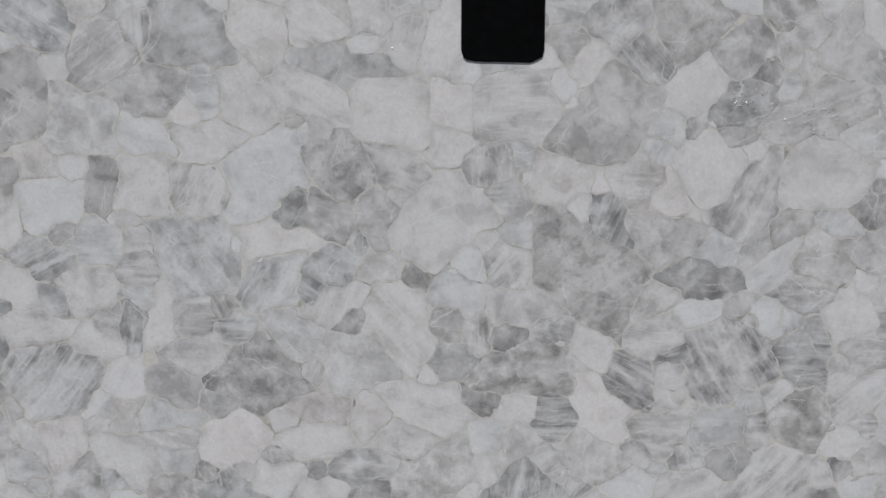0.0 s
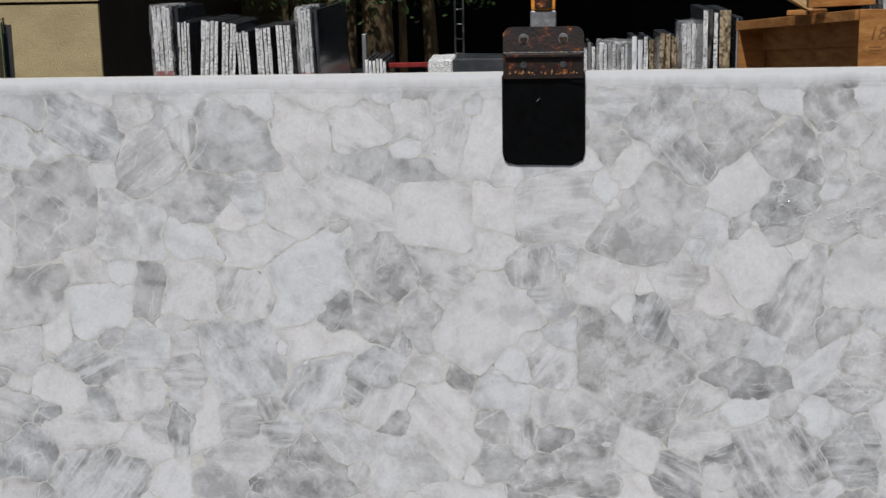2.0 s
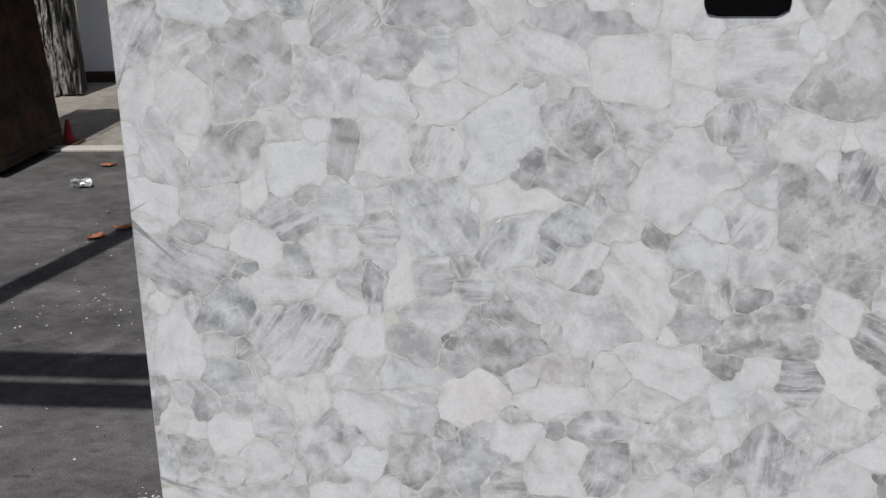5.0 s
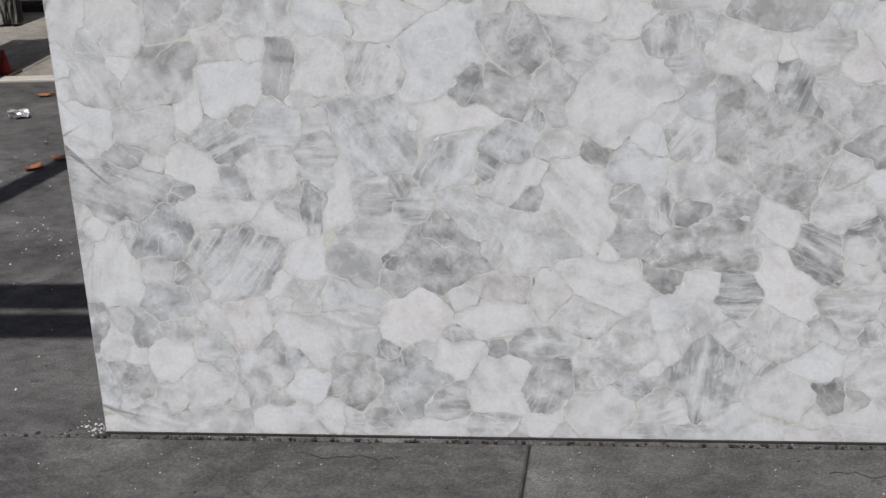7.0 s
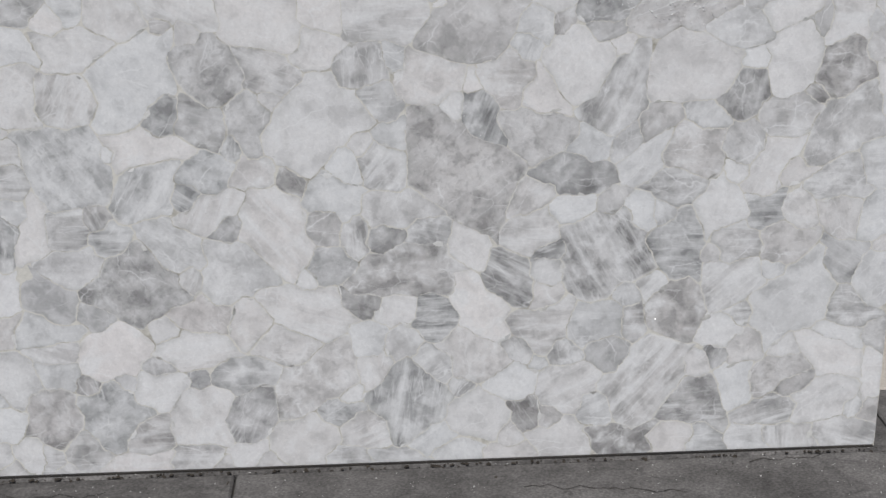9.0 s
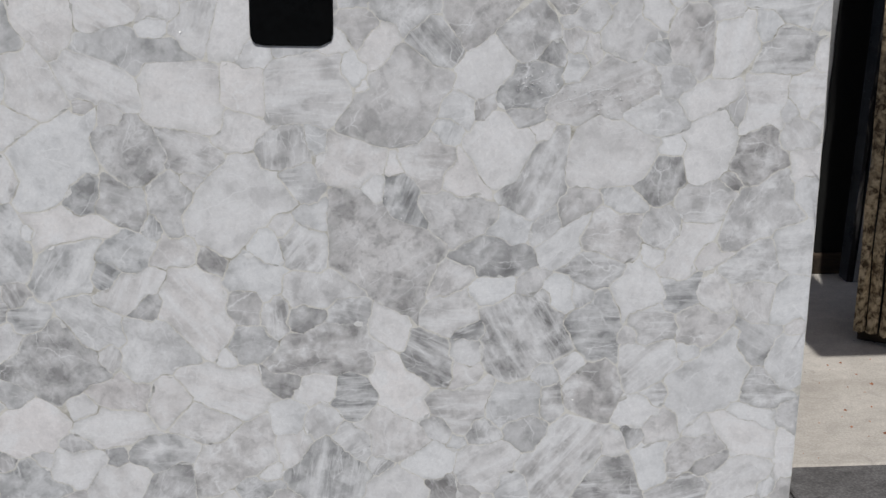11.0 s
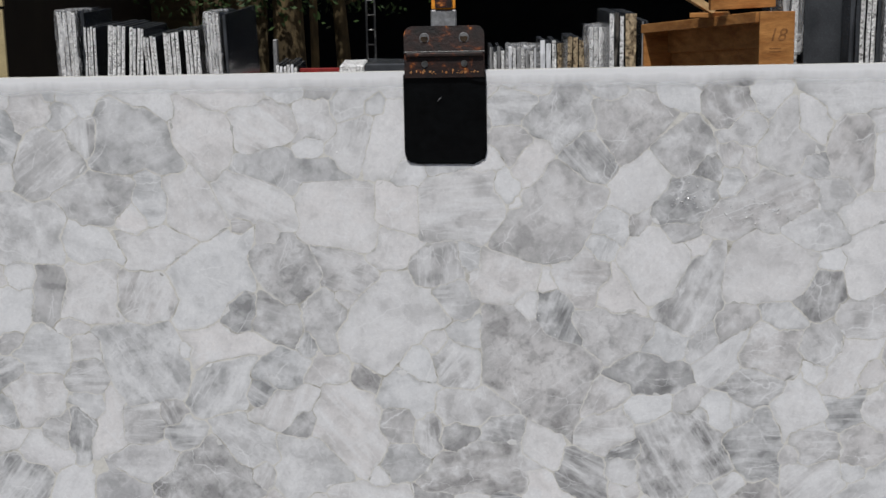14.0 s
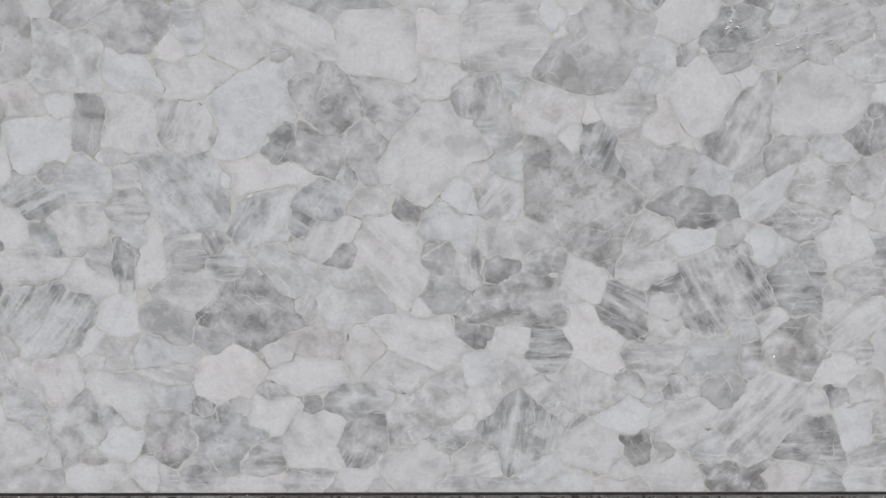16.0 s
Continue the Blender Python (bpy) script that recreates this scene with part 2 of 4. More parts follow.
def rusty_steel():
    m, n, l, b = material("rusty_steel_plate")
    v = coords(n, l)
    big = noise_tex(n, l, v, 22.0, 6, 0.65, 1.0)
    c = ramp(n, l, big, (0.36, (0.006, 0.004, 0.003)), (0.56, (0.022, 0.008, 0.005)), (0.63, (0.11, 0.028, 0.006)), (0.70, (0.50, 0.17, 0.03)))
    l.new(c, b.inputs["Base Color"])
    b.inputs["Roughness"].default_value = 0.6
    b.inputs["Metallic"].default_value = 0.15
    bump(n, l, noise_tex(n, l, v, 150.0, 4), b, 0.5, 0.003)
    return m


def plastic_film():
    """Thin clear wrapping: mostly see-through, with bright creases."""
    m, n, l, b = material("clear_plastic_film")
    b.inputs["Base Color"].default_value = (0.8, 0.8, 0.8, 1)
    b.inputs["Roughness"].default_value = 0.18
    v = coords(n, l, (1, 1, 0.4))
    a = noise_tex(n, l, v, 18.0, 5, 0.6, 1.5)
    l.new(ramp(n, l, a, (0.45, 0.10), (0.62, 0.45)), b.inputs["Alpha"])
    bump(n, l, a, b, 0.8, 0.02)
    return m


GRANITE = speckled_granite()
RUST = rusty_steel()
FILM = plastic_film()


# ---- mesh helpers ----
def link_mesh(name, bm, mat, smooth=False):
    me = bpy.data.meshes.new(name)
    bm.to_mesh(me)
    bm.free()
    if mat:
        me.materials.append(mat)
    for p in me.polygons:
        p.use_smooth = smooth
    return new(name, me)


def part(name, bm, mat, parent, label="", m=None):
    ob = link_mesh(name, bm, mat)
    ob.parent = parent
    if m is not None:
        ob.matrix_basis = m
    return tagged(ob, label)


def thing(name, label, category, m=None, group="", kind=""):
    ob = new(name)
    ob.empty_display_size = 0.1
    if m is not None:
        ob.matrix_basis = m
    return tagged(ob, label, category, group, kind)


def box(bm, x0, x1, y0, y1, z0, z1, bevel=0.0):
    vs = [bm.verts.new((x, y, z)) for x in (x0, x1) for y in (y0, y1) for z in (z0, z1)]
    fs = [bm.faces.new([vs[i] for i in f]) for f in ((0, 1, 3, 2), (4, 6, 7, 5), (0, 4, 5, 1), (2, 3, 7, 6), (0, 2, 6, 4), (1, 5, 7, 3))]
    if bevel:
        es = list({e for f in fs for e in f.edges})
        bmesh.ops.bevel(bm, geom=es, offset=bevel, segments=1, affect="EDGES", profile=0.6)
    return bm


def boxed(*a, bevel=0.0):
    return box(bmesh.new(), *a, bevel=bevel)


def tube(bm, p, q, r0, r1, sides=8):
    p, q = Vector(p), Vector(q)
    axis = (q - p).normalized()
    u = axis.orthogonal().normalized()
    w = axis.cross(u)
    rings = [[bm.verts.new(c + (u * math.cos(2 * math.pi * k / sides) + w * math.sin(2 * math.pi * k / sides)) * r) for k in range(sides)] for c, r in ((p, r0), (q, r1))]
    for k in range(sides):
        bm.faces.new((rings[0][k], rings[0][(k + 1) % sides], rings[1][(k + 1) % sides], rings[1][k]))
    bm.faces.new(rings[0][::-1])
    bm.faces.new(rings[1])
    return bm


def outline_prism(outline, y0, y1):
    """A prism whose outline lies in x and z, from y0 (front) to y1 (back)."""
    bm = bmesh.new()
    a = [bm.verts.new((x, y0, z)) for x, z in outline]
    b = [bm.verts.new((x, y1, z)) for x, z in outline]
    bm.faces.new(a)
    bm.faces.new(b[::-1])
    for k in range(len(a)):
        j = (k + 1) % len(a)
        bm.faces.new((a[j], a[k], b[k], b[j]))
    bmesh.ops.recalc_face_normals(bm, faces=bm.faces)
    return bm


# ---- ground ----
def panel(name, x0, x1, y0, y1, z, mat, parent):
    return part(name, boxed(x0, x1, y0, y1, z - 0.03, z, bevel=0.006), mat, parent)


ground = link_mesh("ground", boxed(-400, 400, -400, 400, -0.3, -0.012), JOINT)
tagged(ground, "dark worn yard ground reaching to the horizon", "ground", kind="structure")
pavement = thing("pavement", "worn grey concrete yard paving with dirt-filled joints", "pavement", kind="structure")
for x0, x1 in ((-6.0, -2.6), (-2.594, 1.158), (1.164, 4.9), (4.906, 8.6)):
    panel("paving_panel", x0, x1, -3.8, -0.030, 0.0, ASPHALT, pavement)
    panel("paving_panel", x0, x1, -7.6, -3.806, 0.0, ASPHALT, pavement)
panel("paving_panel", -6.0, 2.93, -0.022, 4.30, 0.0, ASPHALT, pavement)
panel("paving_panel", 2.936, 8.6, 0.36, 4.30, 0.0, CONCRETE, pavement)
panel("paving_panel", 2.936, 8.6, -0.022, 0.354, 0.0, ASPHALT, pavement)
for x0, x1 in ((-12, -2.2), (-2.194, 1.5), (1.506, 8.6)):
    panel("paving_panel", x0, x1, 4.42, 14.0, 0.002, FAR_CONCRETE, pavement)
r3 = random.Random(44)
for x, y, a, n in ((0.55, -0.10, 8, 16), (1.9, -0.16, -5, 22), (2.5, -0.07, 3, 12), (-0.7, 1.1, 60, 26)):
    pts = []
    for k in range(n):
        pts.append((x, y))
        x, y = x + 0.022 * math.cos(radians(a + r3.uniform(-45, 45))), y + 0.022 * math.sin(radians(a + r3.uniform(-45, 45)))
    bm = bmesh.new()
    for (px, py), (qx, qy) in zip(pts, pts[1:]):
        w = r3.uniform(0.0008, 0.0026)
        bm.faces.new([bm.verts.new(p) for p in ((px, py - w, 0.0012), (qx, qy - w, 0.0012), (qx, qy + w, 0.0012), (px, py + w, 0.0012))])
    part("crack", bm, JOINT, pavement, "thin dirt-filled crack")
kerb = link_mesh("trim", boxed(-12, 8.6, 4.308, 4.412, -0.03, 0.012, bevel=0.006), CONCRETE)
tagged(kerb, "pale worn concrete edging strip in the yard", "edging", kind="structure")

# dark strip drawn as the line of shade under the slab's foot
part("joint_dirt", boxed(0.0, 2.85, -0.009, -0.0015, 0.0, 0.0045), JOINT, pavement, "black strip standing in for the shade under the slab")

# ---- the quartz slab ----
SLAB_W, SLAB_H, SLAB_T = 2.862, 1.528, 0.022


# the sawn end of the slab bows out a little
def slab_end(z):
    return 2.8545 + 0.0075 * math.sin(math.pi * min(max(z / SLAB_H, 0.0), 1.0)) + 0.0015 * noise.noise(Vector((z * 30, 0, 4)))


slab = link_mesh("stone_slab", outline_prism([(0, 0)] + [(slab_end(SLAB_H * k / 40), SLAB_H * k / 40) for k in range(41)] + [(0, SLAB_H)], 0.0, SLAB_T), RESIN)
tagged(slab, "polished white and grey quartz mosaic slab standing on edge", "stone slab")
STONES = []


def course(*stones):
    """Stones as place across, height, half width (millimetres), tone from 1 (smoky) to 9 (milk white), slant and half length."""
    STONES.extend(stones)


course((117, 1490, 43, 6, 0, 92), (265, 1477, 77, 7, 0, 77), (452, 1493, 32, 8, 0, 76), (563, 1457, 50, 7, 0, 50), (691, 1488, 50, 8, 0, 50), (830, 1468, 34, 8, -15, 94), (1019, 1479, 36, 9, -5, 90), (1163, 1497, 42, 7, 0, 42), (1336, 1476, 36, 6, 40, 67), (1549, 1474, 72, 8, 0, 72), (1945, 1497, 47, 5, 0, 47), (2095, 1464, 40, 8, 0, 47), (2312, 1467, 47, 8, 0, 47), (2508, 1467, 62, 7, 0, 123))
course((39, 1443, 71, 7, 0, 43), (232, 1391, 78, 8, -35, 102), (429, 1415, 81, 5, -20, 95), (799, 1388, 82, 5, -50, 109), (956, 1388, 59, 8, -60, 98), (1112, 1413, 58, 7, 0, 71), (1235, 1418, 52, 8, 0, 46), (1417, 1376, 53, 9, 75, 113), (1697, 1434, 53, 6, 0, 60), (1824, 1419, 74, 5, 60, 87), (1986, 1404, 68, 5, 40, 81), (2211, 1442, 48, 4, -50, 62), (2420, 1400, 55, 9, 0, 41), (2762, 1431, 63, 6, 0, 90))
course((61, 1294, 70, 4, 60, 102), (593, 1322, 70, 6, 40, 91), (1157, 1299, 47, 5, -10, 100), (1317, 1358, 46, 7, 70, 66), (1696, 1366, 54, 6, 0, 54), (1756, 1305, 43, 9, 85, 68), (2124, 1334, 62, 4, 0, 69), (2230, 1254, 41, 7, 0, 41), (2264, 1375, 47, 6, 0, 47), (2359, 1332, 62, 7, 80, 76), (2513, 1330, 56, 5, 60, 84), (2620, 1308, 53, 9, 80, 87), (2764, 1292, 63, 4, 0, 77), (2836, 1284, 40, 9, 0, 21))
course((349, 1213, 108, 4, 55, 144), (701, 1231, 72, 4, 0, 86), (834, 1236, 58, 5, 0, 41), (937, 1215, 62, 8, -70, 103), (1088, 1220, 59, 7, -30, 92), (1273, 1192, 95, 8, 0, 105), (1424, 1205, 57, 9, 0, 57), (1585, 1198, 102, 7, 0, 116), (1720, 1203, 20, 9, 0, 20), (2008, 1240, 58, 9, 70, 75), (2119, 1210, 56, 2, 30, 76), (2321, 1193, 70, 5, 20, 155), (2476, 1219, 44, 6, 0, 44), (2820, 1192, 57, 7, 0, 50))
course((47, 1143, 74, 8, 0, 49), (173, 1128, 85, 8, 0, 70), (409, 1064, 46, 7, 0, 46), (534, 1162, 70, 7, -40, 99), (682, 1125, 42, 8, -30, 78), (836, 1111, 56, 8, 0, 81), (1044, 1158, 31, 5, 0, 31), (1414, 1090, 48, 8, 0, 52), (1809, 1180, 103, 5, 35, 137), (1940, 1154, 48, 7, 0, 48), (2149, 1091, 27, 8, 0, 27), (2570, 1175, 39, 9, 12, 68), (2700, 1151, 69, 8, 0, 57), (2797, 1086, 40, 5, 0, 40))
course((575, 1004, 43, 4, 75, 75), (675, 1004, 79, 8, 0, 72), (978, 1037, 88, 8, 30, 115), (1151, 1054, 82, 4, 55, 75), (1291, 1044, 48, 5, -25, 88), (1521, 1060, 52, 5, 0, 69), (1684, 1015, 66, 7, 0, 83), (1780, 1013, 28, 9, 0, 28), (1884, 1025, 56, 6, 0, 70), (2051, 1050, 91, 9, 0, 91), (2347, 1036, 100, 8, -30, 114), (2575, 1053, 86, 9, 0, 79), (2707, 1022, 73, 2, 0, 73), (2832, 998, 40, 8, 0, 40))
course((21, 961, 30, 8, 0, 30), (106, 974, 68, 7, -60, 83), (265, 989, 67, 5, 35, 111), (448, 960, 66, 9, -15, 80), (810, 990, 70, 6, 0, 78), (1124, 929, 58, 3, -10, 71), (1245, 926, 69, 5, 0, 62), (1407, 915, 104, 8, 15, 132), (1575, 966, 50, 6, 0, 50), (1807, 919, 47, 1, -60, 71), (2150, 976, 72, 4, 65, 114), (2251, 923, 36, 5, 50, 64), (2456, 976, 58, 3, 75, 73), (2574, 915, 58, 6, 0, 66))
course((59, 869, 57, 9, -20, 75), (216, 847, 60, 7, 0, 76), (416, 819, 48, 4, -20, 82), (471, 889, 32, 5, 0, 32), (559, 858, 66, 7, 0, 76), (788, 808, 86, 5, -50, 122), (894, 860, 19, 8, 0, 19), (994, 875, 46, 9, 0, 90), (1138, 807, 63, 5, 0, 63), (1569, 810, 78, 6, 0, 57), (1596, 881, 50, 7, 0, 50), (1961, 886, 60, 5, 0, 100), (2339, 833, 70, 5, 0, 80), (2707, 882, 67, 6, 40, 111))
course((322, 751, 57, 9, -35, 72), (522, 738, 67, 7, 0, 67), (655, 795, 52, 6, 0, 52), (994, 768, 63, 5, 60, 84), (1246, 797, 45, 7, 0, 56), (1347, 765, 28, 3, -50, 39), (1443, 733, 60, 7, 0, 78), (1764, 790, 121, 4, -35, 149), (2039, 767, 55, 1, -5, 117), (2210, 799, 48, 8, 40, 95), (2291, 730, 47, 3, 0, 67), (2529, 783, 51, 8, 55, 103), (2701, 733, 52, 6, 0, 89), (2816, 790, 67, 7, 0, 52))
course((119, 694, 85, 3, -20, 146), (628, 649, 45, 4, 80, 60), (702, 666, 37, 9, 70, 89), (780, 667, 58, 5, 0, 58), (889, 639, 41, 4, 0, 51), (1140, 706, 42, 8, 20, 91), (1302, 657, 85, 8, -50, 121), (1416, 661, 49, 5, 0, 49), (1616, 706, 50, 6, 0, 100), (1933, 637, 66, 7, 0, 73), (2206, 673, 56, 9, 0, 41), (2406, 689, 77, 9, 0, 67), (2527, 671, 47, 3, 0, 52), (2818, 639, 60, 8, 0, 60))
course((240, 580, 74, 4, 70, 93), (381, 637, 58, 7, 0, 91), (535, 587, 42, 8, 0, 60), (770, 561, 57, 7, 0, 89), (1046, 621, 57, 7, -30, 92), (1187, 557, 79, 7, 70, 93), (1429, 559, 55, 4, 0, 55), (1619, 534, 76, 3, 12, 139), (1779, 604, 47, 9, -50, 66), (2113, 563, 126, 3, -60, 111), (2309, 586, 78, 3, 0, 75), (2448, 584, 58, 6, 0, 58), (2579, 579, 65, 5, 0, 65), (2726, 534, 58, 4, 0, 68))
course((11, 528, 63, 5, 0, 39), (77, 475, 79, 8, 80, 110), (206, 472, 48, 6, 0, 48), (409, 491, 120, 4, 0, 131), (598, 504, 48, 9, 60, 60), (731, 487, 72, 6, 0, 72), (951, 506, 82, 3, 0, 114), (1384, 430, 80, 8, -15, 116), (1803, 429, 56, 9, -55, 104), (1876, 505, 56, 1, -60, 67), (1976, 524, 39, 7, 0, 39), (2445, 482, 73, 6, 0, 84), (2554, 504, 40, 4, 0, 40), (2819, 484, 77, 8, 0, 62))
course((218, 391, 63, 6, 0, 78), (606, 409, 47, 7, 0, 47), (704, 406, 53, 7, 0, 91), (1085, 348, 57, 8, 10, 98), (1111, 425, 58, 7, 0, 79), (1210, 402, 59, 8, 0, 56), (1688, 402, 57, 1, 0, 67), (1962, 376, 57, 6, 5, 90), (2094, 371, 60, 6, 0, 82), (2197, 382, 48, 2, 0, 30), (2307, 409, 84, 4, 0, 84), (2418, 349, 58, 9, 0, 61), (2611, 429, 92, 7, 50, 131), (2753, 389, 67, 6, 0, 67))
course((63, 263, 49, 8, 0, 49), (327, 265, 56, 5, 0, 56), (598, 287, 64, 8, -40, 92), (720, 334, 45, 7, 0, 68), (731, 283, 53, 7, 0, 53), (873, 326, 63, 9, 5, 103), (1082, 254, 26, 3, 0, 26), (1206, 269, 57, 5, 0, 83), (1521, 348, 52, 8, 0, 52), (1790, 306, 57, 7, -25, 97), (2354, 262, 47, 7, 0, 47), (2716, 279, 65, 9, -35, 92), (2737, 329, 47, 9, 0, 71), (2832, 324, 40, 5, 0, 40))
course((103, 156, 58, 4, 0, 58), (219, 217, 65, 9, 0, 69), (463, 192, 77, 5, 70, 95), (707, 167, 85, 3, 0, 69), (848, 166, 85, 4, 0, 85), (977, 227, 50, 9, 15, 76), (1387, 245, 83, 6, 30, 120), (1612, 181, 88, 4, 80, 118), (1893, 227, 50, 9, 0, 68), (2037, 211, 68, 7, 30, 88), (2216, 211, 104, 5, 50, 127), (2459, 194, 74, 9, 0, 59), (2576, 225, 38, 4, 15, 92), (2826, 198, 62, 9, 0, 31))
course((307, 135, 66, 8, 0, 78), (579, 151, 51, 9, 0, 59), (788, 52, 47, 4, 0, 63), (948, 101, 54, 5, 0, 70), (1084, 150, 73, 8, -60, 89), (1216, 149, 70, 4, 60, 85), (1347, 84, 74, 8, 0, 93), (1509, 100, 54, 6, 0, 62), (1787, 132, 68, 8, 0, 94), (1920, 129, 53, 1, 0, 43), (2097, 147, 53, 5, 0, 49), (2370, 147, 76, 4, 0, 83), (2550, 112, 44, 3, 15, 111), (2701, 150, 60, 8, 25, 102))
course((40, 37, 36, 8, 0, 36), (121, 46, 32, 5, -10, 107), (334, 44, 40, 6, 0, 95), (502, 52, 39, 8, 0, 95), (638, 52, 50, 8, 0, 31), (697, 38, 35, 4, 0, 35), (1056, 35, 39, 5, 0, 86), (1190, 35, 31, 8, 0, 71), (2015, 51, 58, 8, 0, 77), (2175, 43, 49, 1, 0, 84), (2386, 34, 54, 5, 0, 54), (2506, 37, 55, 6, 0, 55), (2619, 40, 35, 5, 0, 112), (2765, 43, 45, 6, 0, 95))
course((921, 31, 31, 8, 0, 94), (1132, 12, 33, 6, 0, 33), (1250, 14, 40, 6, 0, 40), (1457, 27, 34, 4, 0, 54), (1590, 19, 28, 6, 0, 70), (1737, 27, 31, 7, 0, 70), (1884, 18, 28, 7, 0, 70))


class Stone:
    """An angular pebble: a slanted outline of four or five flats, measured from its heart."""

    def __init__(self, x, z, a, b, slant, tone, seed):
        r = random.Random(seed)
        self.x, self.z, self.a, self.b, self.slant, self.tone = x, z, a, b, slant, tone
        k = r.choice((4, 4, 5))
        start = r.uniform(0, 2 * math.pi)
        angle = np.array([start + 2 * math.pi * (q + r.uniform(-0.27, 0.27)) / k for q in range(k)])
        self.flats = np.stack([np.cos(angle), np.sin(angle)]) / np.array([r.uniform(0.80, 1.02) for _ in range(k)])
        self.turned = (math.cos(slant), math.sin(slant))

    def reach(self, px, pz):
        """How far a place lies outside the stone's own outline, below 0 inside."""
        ct, st = self.turned
        u = ((px - self.x) * ct + (pz - self.z) * st) / self.a
        v = ((pz - self.z) * ct - (px - self.x) * st) / self.b
        flat = (u[..., None] * self.flats[0] + v[..., None] * self.flats[1]).max(-1)
        return (np.maximum(flat, 0.70 * np.hypot(u, v)) - 1.0) * min(self.a, self.b)


PEBBLES = []
for i, (x, z, r, tone, slant, half) in enumerate(STONES):
    PEBBLES.append(Stone(x / 1000, z / 1000, half / 1000, r / 1000, radians(slant), tone, 1000 + i))

# smaller pebbles fill the room that the large ones leave
rng = random.Random(17)
gx, gz = np.meshgrid(np.arange(0.010, 2.855, 0.010), np.arange(0.008, SLAB_H, 0.010))
room = np.full(gx.shape, 9.0)
for p in PEBBLES:
    near = (abs(gx - p.x) < 0.4) & (abs(gz - p.z) < 0.4)
    room[near] = np.minimum(room[near], p.reach(gx[near], gz[near]))
for k in range(150):
    at = np.unravel_index(np.argmax(room), room.shape)
    free = room[at]
    if free < 0.012:
        break
    size = min(0.052, free * rng.uniform(1.0, 1.5) + 0.006)
    p = Stone(gx[at], gz[at], size * rng.uniform(1.0, 1.7), size, rng.uniform(0, math.pi), rng.choice((3, 4, 5, 6, 7, 7, 8, 9)), 3000 + k)
    PEBBLES.append(p)
    near = (abs(gx - p.x) < 0.3) & (abs(gz - p.z) < 0.3)
    room[near] = np.minimum(room[near], p.reach(gx[near], gz[near]))


def stone_outline(i, rays=80, steps=80):
    """How far a stone reaches on every side before a neighbour is nearer; where none is, resin is left."""
    p = PEBBLES[i]
    turn = np.arange(rays) * 2 * math.pi / rays
    ct, st = p.turned
    du, dv = np.cos(turn) * p.a, np.sin(turn) * p.b
    dx, dz = du * ct - dv * st, du * st + dv * ct
    out = np.linspace(0.0, 2.4, steps)
    px, pz = p.x + dx[:, None] * out, p.z + dz[:, None] * out
    wx = np.array([[noise.noise(Vector((a * 9, 3.1, b * 9))) for a, b in zip(p.x + dx * 0.9, p.z + dz * 0.9)]])[0]
    mine = p.reach(px, pz)
    others = np.full(px.shape, 0.013) + 0.008 * wx[:, None]
    for j, q in enumerate(PEBBLES):
        if j != i and math.hypot(q.x - p.x, q.z - p.z) < 1.5 * (max(p.a, p.b) + max(q.a, q.b)):
            others = np.minimum(others, q.reach(px, pz))
    over = mine - others
    first = np.argmax(over > 0, axis=1)
    pts = []
    for k in range(rays):
        f = max(int(first[k]), 1)
        a, b = over[k, f - 1], over[k, f]
        r = out[f - 1] + (out[f] - out[f - 1]) * (a / (a - b) if a < 0 < b else 0.0)
        pts.append((p.x + dx[k] * r, p.z + dz[k] * r))
    return pts


def warp(x, z, s):
    """Bends the joints, alike for the stones on both sides of one."""
    return 0.0025 * noise.noise(Vector((x * 11, z * 11, s))) + 0.0022 * noise.noise(Vector((x * 34, z * 34, s))) + 0.0032 * noise.noise(Vector((x * 95, z * 95, s)))


def stone_mesh(points):
    """A flat polished stone with sides; the rim tone runs from 1 at its outline to 0 at its heart."""
    n, rings = len(points), (1.0, 0.90, 0.72, 0.40)
    verts = [(x * f, -0.0003, z * f) for f in rings for x, z in points] + [(0, -0.0003, 0)] + [(x, 0.006, z) for x, z in points]
    faces, heart, back = [], n * len(rings), n * len(rings) + 1
    for k in range(n):
        j = (k + 1) % n
        for q in range(len(rings) - 1):
            faces.append((q * n + k, q * n + j, q * n + n + j, q * n + n + k))
        faces.append((heart - n + k, heart - n + j, heart))
        faces.append((k, back + k, back + j, j))
    me = bpy.data.meshes.new("stone")
    me.from_pydata(verts, [], faces)
    edge_tone = me.attributes.new("edge_tone", "FLOAT", "POINT")
    edge_tone.data.foreach_set("value", [v for v in (1.0, 0.72, 0.42, 0.12) for _ in range(n)] + [0.0] + [1.0] * n)
    me.materials.append(QUARTZ)
    return me


